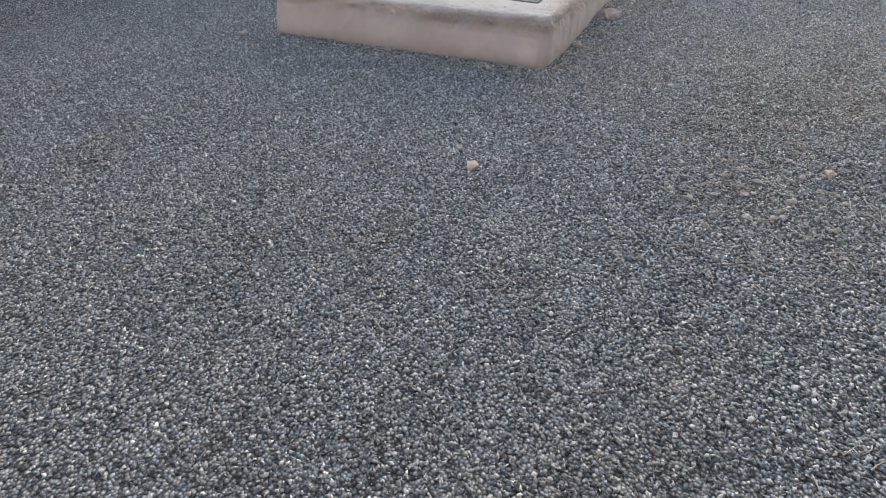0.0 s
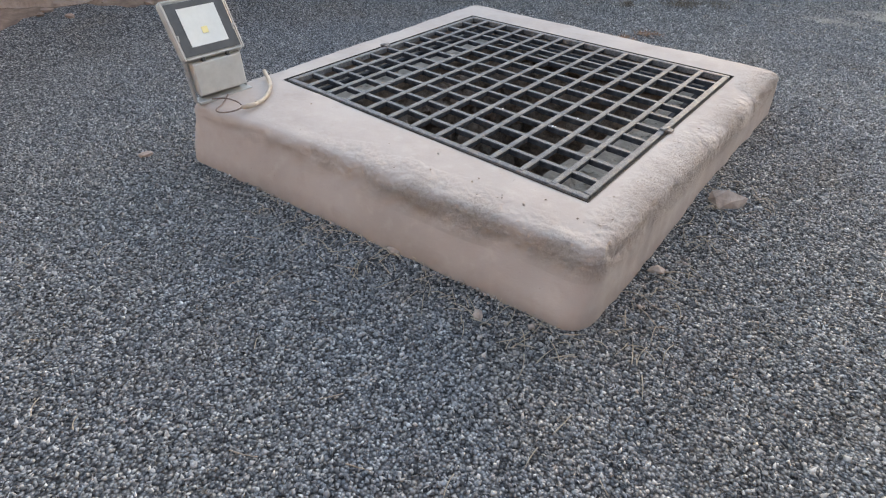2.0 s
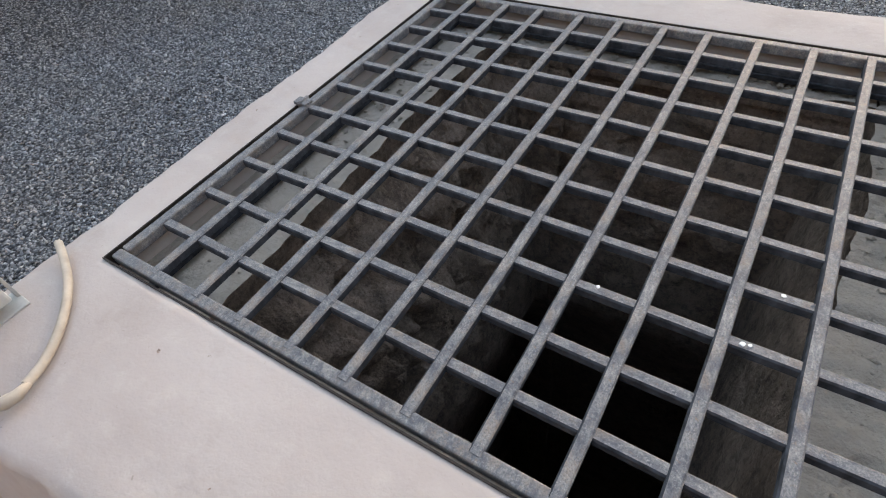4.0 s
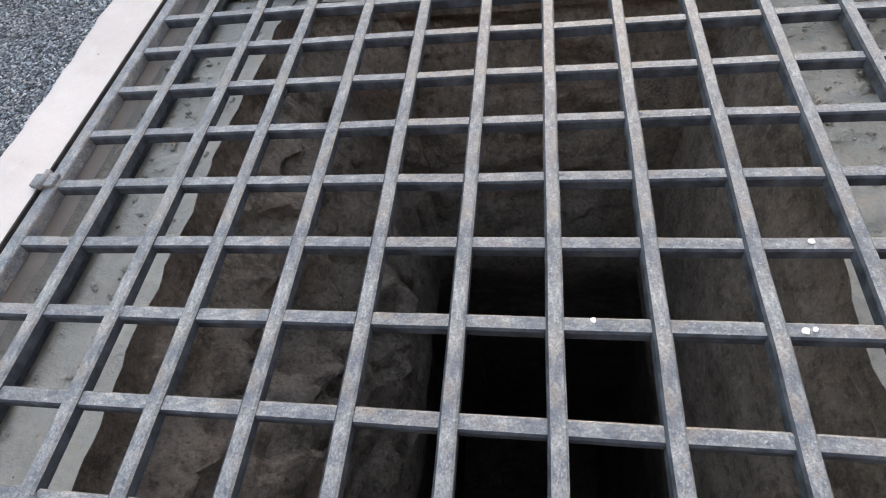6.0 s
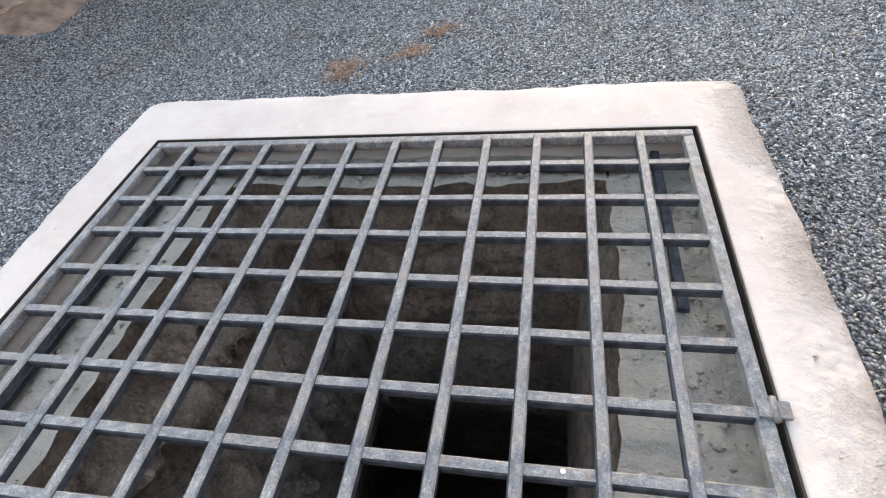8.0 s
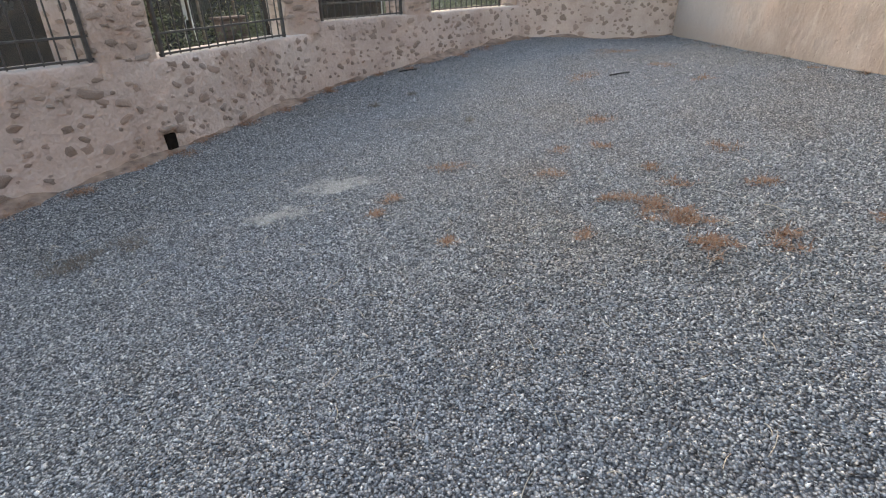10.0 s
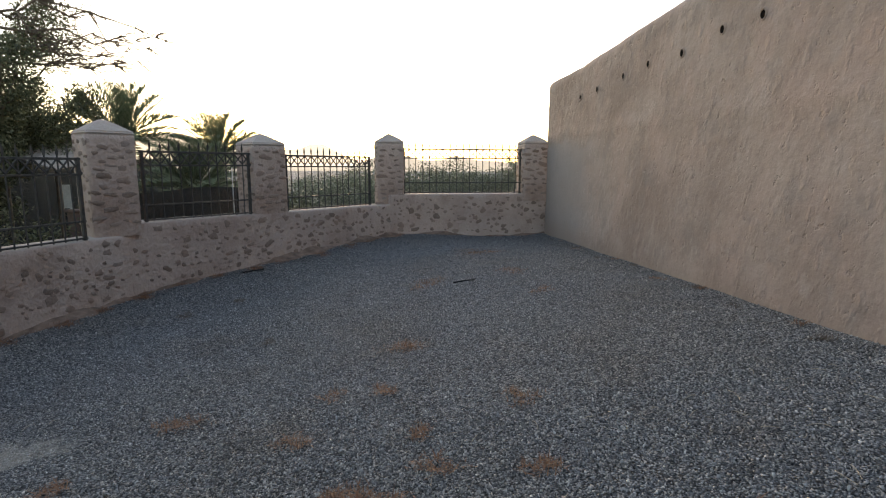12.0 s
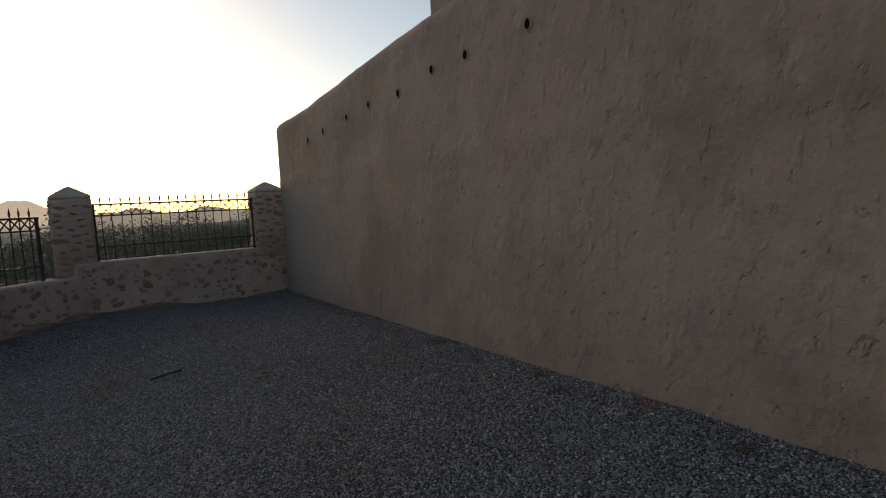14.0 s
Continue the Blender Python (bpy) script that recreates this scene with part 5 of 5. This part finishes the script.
for x, y, s in ((-3.3, 10.6, 0.9), (-1.2, 13.6, 0.95), (-6.6, 12.0, 1.0), (-4.6, 9.2, 1.0), (-0.3, 15.2, 0.9), (-2.6, 15.4, 1.1), (-5.6, 7.6, 1.0), (-6.4, 5.4, 1.0), (-6.8, 3.2, 0.9), (-0.7, 11.5, 0.72), (0.2, 12.0, 0.70), (-1.7, 12.3, 0.8), (0.7, 12.9, 0.7)):
    ob = thing("shrub", pose(x, y, ground_z(x, y) - 0.1, 0, 0, rng.uniform(0, 360)), "dark leafy shrub close behind the fence", "shrub", "dark shrubs behind the fence")
    me, pts = limb((0, 0, -0.1), (0.1, 0.05, 0.9), 0.05, 0.02, rng, 0.2, "stem")
    part("stem", me, ob)
    part("foliage", rng.choice(DARK), ob, "", Matrix.Diagonal((s, s, s * 0.9, 1)))

# ---- shade net hung behind the first fence panels, and what stands before it ----
def shade_net(a, b, z0, z1, back, seed):
    ax, ay = a
    length = math.hypot(b[0] - ax, b[1] - ay)
    u = Vector((b[0] - ax, b[1] - ay, 0)).normalized()
    nrm = Vector((-u.y, u.x, 0))
    n, rows, verts, faces = 40, 10, [], []
    for side in (0, 1):
        for j in range(rows + 1):
            for i in range(n + 1):
                s, t = i / n, j / rows
                off = back + 0.05 * fbm(s * length, t, seed, 1.6, 3) + side * 0.004
                sag = 0.03 * math.sin(s * length * 3.1) * t
                p = Vector((ax, ay, 0)) + u * (s * length) + nrm * off
                verts.append((p.x, p.y, z0 + (z1 - z0) * t - sag))
    w, h = n + 1, (n + 1) * (rows + 1)
    for j in range(rows):
        for i in range(n):
            k = j * w + i
            faces += [(k, k + 1, k + w + 1, k + w), (h + k + w, h + k + w + 1, h + k + 1, h + k)]
    ob = thing("shade_net", None, "dark woven shade net hung behind the iron fence", "net", "shade nets")
    part("net", mesh("net", verts, faces, M_SCREEN, True), ob)
    for s in (0.02, 0.98):
        p = Vector((ax, ay, 0)) + u * (s * length) + nrm * (back + 0.05)
        part("pole", tube([(p.x, p.y, ground_z(p.x, p.y) - 0.1), (p.x, p.y, z1 + 0.02)], [0.018, 0.016], 8, "pole", M_IRON), ob)


shade_net((-3.3, 4.4), (-1.55, 6.1), -0.1, 1.60, 0.75, 1)
shade_net((-8.6, 13.4), (-2.9, 18.4), -0.9, 1.72, 0.0, 2)
shade_net((-0.45, 8.15), (1.0, 9.45), 0.1, 1.22, 0.62, 3)

stand = thing("easel_stand", pose(-4.6, 16.0, ground_z(-4.6, 16.0), 0, 0, 25), "narrow white wooden stand with splayed legs behind the fence", "stand")
part("board", boxed(-0.11, -0.02, 0.98, 0.11, 0.02, 1.55, 0.006), stand, "white board", material=M_WHITE)
for s in (-1, 1):
    part("leg", tube([(s * 0.08, 0, 1.0), (s * 0.17, 0.02, -0.02)], [0.03, 0.026], 6, "leg", M_WHITE), stand)
post = thing("garden_post", pose(0.62, 9.42, ground_z(0.62, 9.42)), "thin white post behind the iron fence", "post")
part("shaft", tube([(0, 0, -0.05), (0, 0, 1.35)], [0.008, 0.007], 8, "shaft", M_ALU), post)
pot = thing("planter", pose(-2.35, 12.0, ground_z(-2.35, 12.0), 0, 0, 50), "faded terracotta planter behind the fence", "planter")
part("body", boxed(-0.28, -0.13, 0.0, 0.28, 0.13, 0.98, 0.02), pot, material=M_POT)
part("lip", boxed(-0.31, -0.16, 0.983, 0.31, 0.16, 1.03, 0.012), pot, material=M_POT)

# ---- loose stones, weeds, sticks ----
def lump(name, r, seed, material, squash=0.6):
    rg = random.Random(seed)
    bm = bmesh.new()
    bmesh.ops.create_icosphere(bm, subdivisions=1, radius=1.0)
    for v in bm.verts:
        k = 1 + 0.45 * noise.noise(v.co * 1.3 + Vector((seed, 0, 0))) + rg.uniform(-0.2, 0.2)
        v.co = Vector((v.co.x * r * k * 1.25, v.co.y * r * k * 0.85, v.co.z * r * k * squash))
    me = bpy.data.meshes.new(name)
    bm.to_mesh(me)
    bm.free()
    me.materials.append(material)
    return me


M_LOOSE = plain("pinkish_loose_stone", (0.36, 0.29, 0.25), 0.9, var=0.3, scale=25.0, relief=0.004)


def loose(x, y, r, seed, label, material=M_LOOSE, turn=0):
    tagged(new("rock", lump("rock", r, seed, material)), label, "rock").matrix_basis = pose(x, y, ground_z(x, y) + r * 0.25, 0, 0, turn)


SX = lambda x, z=0.0: x * math.cos(radians(TILT)) - z * math.sin(radians(TILT))
CLUSTER = [(1.33, -0.96), (1.48, -1.09), (1.64, -0.97), (1.72, -0.92), (1.74, -1.04), (1.61, -1.19), (1.56, -1.34), (1.59, -1.32), (1.50, -1.42), (1.44, -1.22), (1.33, -1.28), (1.25, -1.35), (1.26, -1.24), (1.47, -1.39), (1.33, -1.51), (1.80, -1.10), (1.86, -0.95), (1.40, -1.02), (1.68, -1.42), (1.78, -1.30), (1.92, -1.18)]
TONES = [M_LOOSE, plain("grey_loose_stone", (0.27, 0.265, 0.255), 0.9, var=0.25, scale=25.0, relief=0.003), plain("brown_loose_stone", (0.30, 0.255, 0.22), 0.9, var=0.25, scale=25.0, relief=0.003)]
for n, (x, y) in enumerate(CLUSTER):
    loose(x, y, 0.010 + 0.0035 * (n * 7 % 4), 20 + n, ("pinkish", "grey", "brownish")[n % 3] + " pebble lying among the gravel", TONES[n % 3], n * 40)


def dry_stalks(x0, y0, x1, y1, count, seed):
    """Thin bent straws lying on the gravel."""
    nr = np.random.default_rng(seed)
    verts, tris = [], []
    for k in range(count):
        x, y, a, ln = nr.uniform(x0, x1), nr.uniform(y0, y1), nr.uniform(0, 2 * math.pi), nr.uniform(0.03, 0.11)
        bend, base = nr.uniform(-0.9, 0.9), len(verts)
        for i in range(5):
            w = 0.0019 * (1 - i / 8)
            gx, gy = -math.sin(a), math.cos(a)
            z = ground_z(x, y) + 0.009 + 0.006 * math.sin(i * 0.8)
            verts += [(x - gx * w, y - gy * w, z), (x + gx * w, y + gy * w, z), (x, y, z + 0.0026)]
            x, y, a = x + math.cos(a) * ln / 4, y + math.sin(a) * ln / 4, a + bend / 4
        for i in range(4):
            q = base + i * 3
            for u, v in ((0, 1), (1, 2), (2, 0)):
                tris += [(q + u, q + v, q + 3 + v), (q + u, q + 3 + v, q + 3 + u)]
    tagged(new("dry_stalks", fast_mesh("dry_stalks", verts, tris, M_STRAW)), "thin dry stalks lying on the gravel", "straw", kind="stuff")


M_STRAW = plain("dry_straw", (0.42, 0.36, 0.29), 0.8, var=0.3, scale=30.0, relief=0)
dry_stalks(1.05, -1.75, 2.1, -0.75, 90, 1)
dry_stalks(-1.6, -2.9, 2.2, -0.6, 110, 2)
dry_stalks(0.3, 1.9, 4.8, 4.2, 150, 3)
dry_stalks(-2.2, 3.6, 0.6, 5.2, 60, 4)
dry_stalks(-1.2, -0.62, -0.5, -0.40, 60, 5)
dry_stalks(-0.6, -0.52, 0.25, -0.34, 60, 6)
dry_stalks(0.24, -0.35, 0.45, 0.9, 70, 7)
loose(0.298, 0.70, 0.062, 1, "pinkish broken stone beside the curb", turn=30)
for x, y, r, s in ((0.343, -1.553, 0.034, 2), (0.199, -1.407, 0.022, 3), (-0.55, -0.402, 0.026, 4), (-2.03, -0.663, 0.03, 5), (-0.10, -0.46, 0.020, 6), (0.26, 0.15, 0.026, 8), (1.739, -0.898, 0.028, 9)):
    loose(x, y, r, s, "small pale stone lying on the gravel", turn=s * 50)


def weed(x, y, r, seed, thick=1.0, material=M_WEED, label="dried orange-brown weeds spread flat on gravel"):
    nr = np.random.default_rng(seed)
    n = int(520 * r / 0.16 * thick)
    a, q = nr.uniform(0, 2 * math.pi, n), r * np.sqrt(nr.random(n)) * nr.uniform(0.2, 2.0, n)
    tuft = nr.normal(size=(5, 2)) * r * 0.55
    pick = nr.integers(0, 5, n)
    px, py = x + tuft[pick, 0] + np.cos(a) * q * 0.6, y + tuft[pick, 1] + np.sin(a) * q * 0.5
    pz = np.array([ground_z(u, v) for u, v in zip(px, py)])
    p = np.stack([px, py, pz + 0.006], 1)
    d = nr.normal(size=(n, 3)) * [1, 1, 0.35]
    d[:, 2] = np.abs(d[:, 2]) + 0.1
    d *= (0.025 + 0.035 * nr.random((n, 1))) / np.linalg.norm(d, axis=1)[:, None]
    side = np.cross(d, [0, 0, 1.0])
    side *= 0.0026 / (np.linalg.norm(side, axis=1)[:, None] + 1e-9)
    v = np.stack([p - side, p + side, p + d], 1).reshape(-1, 3)
    t = np.arange(n)[:, None] * 3 + [0, 1, 2]
    ob = tagged(new("weed_patch", fast_mesh("weed_patch", v, t, material)), label, "weeds", "dry weed patches", "stuff")


# place, reach and density of each patch
WEEDS = [(2.60, 5.48, 0.15, 0.61), (3.115, 4.39, 0.09, 0.58), (1.29, 4.79, 0.12, 0.47), (2.50, 4.18, 0.07, 0.52), (2.52, 3.92, 0.07, 0.64), (2.94, 3.78, 0.07, 0.58),
         (2.17, 3.82, 0.08, 0.92), (2.25, 3.69, 0.08, 0.97), (2.33, 3.55, 0.08, 1.03), (2.39, 3.46, 0.09, 1.14), (2.39, 3.19, 0.08, 0.75), (2.33, 3.15, 0.06, 0.6), (2.65, 3.14, 0.085, 0.8),
         (3.21, 3.24, 0.04, 0.52), (3.22, 2.94, 0.05, 0.72), (3.14, 2.83, 0.075, 0.92), (2.94, 2.80, 0.05, 0.64), (3.59, 3.28, 0.07, 0.52), (1.84, 3.42, 0.05, 0.64), (0.84, 4.31, 0.07, 0.55), (0.72, 4.08, 0.07, 0.55), (1.15, 3.60, 0.05, 0.55),
         (3.89, 8.87, 0.24, 0.58), (3.03, 7.28, 0.18, 0.55), (3.94, 7.36, 0.16, 0.47), (2.08, 4.78, 0.06, 0.50), (2.37, 4.76, 0.08, 0.52), (1.90, 4.33, 0.08, 0.50),
         (-1.37, 2.49, 0.12, 0.66), (-1.06, 2.66, 0.07, 0.66), (-0.95, 2.85, 0.08, 0.58), (-2.0, 4.6, 0.20, 0.50), (-2.4, 4.9, 0.18, 0.50), (3.92, 6.44, 0.12, 0.44)]
rng = random.Random(77)
for p, q, nrm, zt, zb in WALLS[0][1][::7] + WALLS[1][1][::8] + WALLS[2][1][::8] + WALLS[3][1][::9]:
    s = rng.uniform(0.10, 0.32)
    WEEDS.append((round(p.x - nrm.x * s, 2), round(p.y - nrm.y * s, 2), rng.uniform(0.06, 0.13), 0.7))
for n, (x, y, r, thick) in enumerate(WEEDS):
    weed(x, y, r, n, thick)
for n, (x, y, r) in enumerate(((-1.15, 3.90, 0.16), (-0.98, 4.02, 0.14), (-0.82, 4.12, 0.10), (-1.5, 3.6, 0.10), (0.55, 7.2, 0.08), (1.0, 7.6, 0.07), (1.5, 6.0, 0.06))):
    weed(x, y, r, 200 + n, 0.55, M_DEAD, "dark dead weeds lying flat on gravel")
for n in range(16):   # scraps along the foot of the tall wall
    y = 2.9 + 0.46 * n + rng.uniform(-0.2, 0.2)
    x = plaster_x(y, 0.5) - rng.uniform(0.06, 0.22)
    weed(x, y, rng.uniform(0.03, 0.07), 300 + n, 0.4, (M_WEED, M_DEAD)[n % 2], "dry weed scraps along the foot of the wall")


def stick(a, b, r, label, material=M_BLACK, name="stick"):
    za, zb = ground_z(*a) + r * 1.2, ground_z(*b) + r * 1.5
    pts = [(a[0], a[1], za), ((a[0] + b[0]) / 2, (a[1] + b[1]) / 2 + 0.004, (za + zb) / 2 + 0.004), (b[0], b[1], zb)]
    tagged(new(name, tube(pts, [r, r * 0.95, r * 0.8], 7, name, material)), label, "stick")


stick((3.22, 7.10), (3.45, 7.12), 0.008, "short black rod lying on the gravel")
stick((0.83, 8.63), (1.08, 8.73), 0.009, "short black rod lying on the gravel")


# ---- soil drifted against the foot of the rubble wall ----
def soil_drift():
    verts, faces = [], []
    rows = [r for r in ROWS if r[0].y > -4.0]
    for p, d, nrm in rows:
        q = 0.55 + 0.9 * fbm(p.x, p.y, 3.0, 1.3, 4)
        high, wide = max(0.02, 0.09 * q), max(0.12, (0.34 + 0.45 * smooth(-3.4, -4.3, p.x)) * q)
        for t in (0.0, 0.25, 0.5, 0.75, 1.0):
            off = 0.06 - (wide + 0.06) * t
            x, y = p.x + nrm.x * off, p.y + nrm.y * off
            verts.append((x, y, ground_z(x, y) + high * (1 - t) ** 1.7 + 0.012 * fbm(x, y, 1.0, 9.0, 3) * (1 - t) - 0.012 * t))
    for i in range(len(rows) - 1):
        for j in range(4):
            k = i * 5 + j
            faces.append((k, k + 1, k + 6, k + 5))
    tagged(new("soil_drift", mesh("soil_drift", verts, faces, M_SOIL, True)), "brown soil drifted against the foot of the rubble wall", "soil", kind="stuff")


soil_drift()
rng = random.Random(52)
for k in range(16):
    p, d, nrm = rng.choice([r for r in ROWS if -1.5 < r[0].y < 4.2])
    off = -rng.uniform(0.10, 0.55)
    loose(p.x + nrm.x * off, p.y + nrm.y * off, rng.uniform(0.02, 0.055), 80 + k, "brown stone in the soil at the wall's foot", M_RUBBLE, rng.uniform(0, 360))


# ---- loose crushed gravel on the bed, thickest where one walks ----
def gravel_field(zones, seed):
    nr = np.random.default_rng(seed)
    pts = []
    for x0, y0, x1, y1, per in zones:
        n = int((x1 - x0) * (y1 - y0) * per)
        pts.append(np.stack([nr.uniform(x0, x1, n), nr.uniform(y0, y1, n)], 1))
    p = np.concatenate(pts)
    p += nr.normal(size=p.shape) * 0.2
    keep = ~((p[:, 0] > -1.91) & (p[:, 0] < 0.215) & (p[:, 1] > -0.48 + (p[:, 0] + 1.87) * 0.1) & (p[:, 1] < 1.80))
    p = p[keep]
    n = len(p)
    z = np.array([ground_z(x, y) for x, y in p])
    s = 0.0032 + 0.0050 * nr.random(n) ** 1.8
    unit = np.array([(1, 0, -0.5), (-1, 0, -0.5), (0, 1, -0.5), (0, -1, -0.5), (0, 0, 1)], float)
    v = unit[None] * s[:, None, None] * nr.uniform(0.6, 1.35, (n, 5, 1)) * np.array([1.3, 0.85, 0.55])
    v += nr.normal(size=(n, 5, 3)) * s[:, None, None] * 0.28
    a, b, c = nr.uniform(0, 2 * np.pi, n), np.clip(nr.normal(size=n) * 0.5, -0.95, 0.95), np.clip(nr.normal(size=n) * 0.5, -0.95, 0.95)
    ca, sa = np.cos(a)[:, None], np.sin(a)[:, None]
    x, y = v[:, :, 0] * ca - v[:, :, 1] * sa, v[:, :, 0] * sa + v[:, :, 1] * ca
    zz = v[:, :, 2] + x * np.tan(b)[:, None] + y * np.tan(c)[:, None]
    w = np.stack([x + p[:, 0, None], y + p[:, 1, None], zz + (z + s * 0.45)[:, None]], 2).reshape(-1, 3)
    faces = np.array([(0, 2, 4), (2, 1, 4), (1, 3, 4), (3, 0, 4), (2, 0, 1), (1, 0, 3)])
    t = (np.arange(n)[:, None, None] * 5 + faces[None]).reshape(-1, 3)
    ob = new("gravel", fast_mesh("gravel", w, t, M_STONE))
    tagged(ob, "loose bluish grey crushed gravel", "gravel", kind="stuff")


gravel_field([(-2.7, -3.2, 2.4, -0.2, 7600), (-3.6, -0.6, -1.88, 2.3, 4200), (0.2, -0.3, 0.9, 2.0, 7000), (0.9, -0.3, 3.2, 1.8, 4000), (0.2, 1.8, 5.1, 4.3, 6600), (-2.4, 1.78, 0.2, 4.3, 3600), (-1.4, 4.3, 5.1, 7.0, 2200), (-0.6, 7.0, 5.1, 9.8, 900)], 9)

# ---- stones of the rubble walls ----
for n, (ob, out) in enumerate(WALLS[:5]):
    length = sum((b[0] - a[0]).length for a, b in zip(out, out[1:]))
    stud_wall(ob, out, int(length * 46), 60 + n)
stud_wall(WALLS[5][0], WALLS[5][1][95:], 290, 70)

# ---- drain through the foot of the wall; near-black box for its shaded inside ----
drain = thing("drain_opening", pose(-1.235, 5.92, ground_z(-1.235, 5.92) + 0.0, 0, 0, 63), "small dark rectangular drain opening at the wall's foot", "drain")
part("opening", boxed(-0.05, -0.06, 0.0, 0.05, 0.10, 0.16, 0.004), drain, material=M_HOLE)
part("lintel", boxed(-0.085, -0.075, 0.19, 0.085, 0.08, 0.225, 0.008), drain, "rough stone lintel", material=M_RUBBLE)

# ---- from plan units to metres ----
for ob in list(scene.objects):
    if ob.parent is None and ob is not cam:
        ob.matrix_basis = Matrix.Scale(S, 4) @ ob.matrix_basis
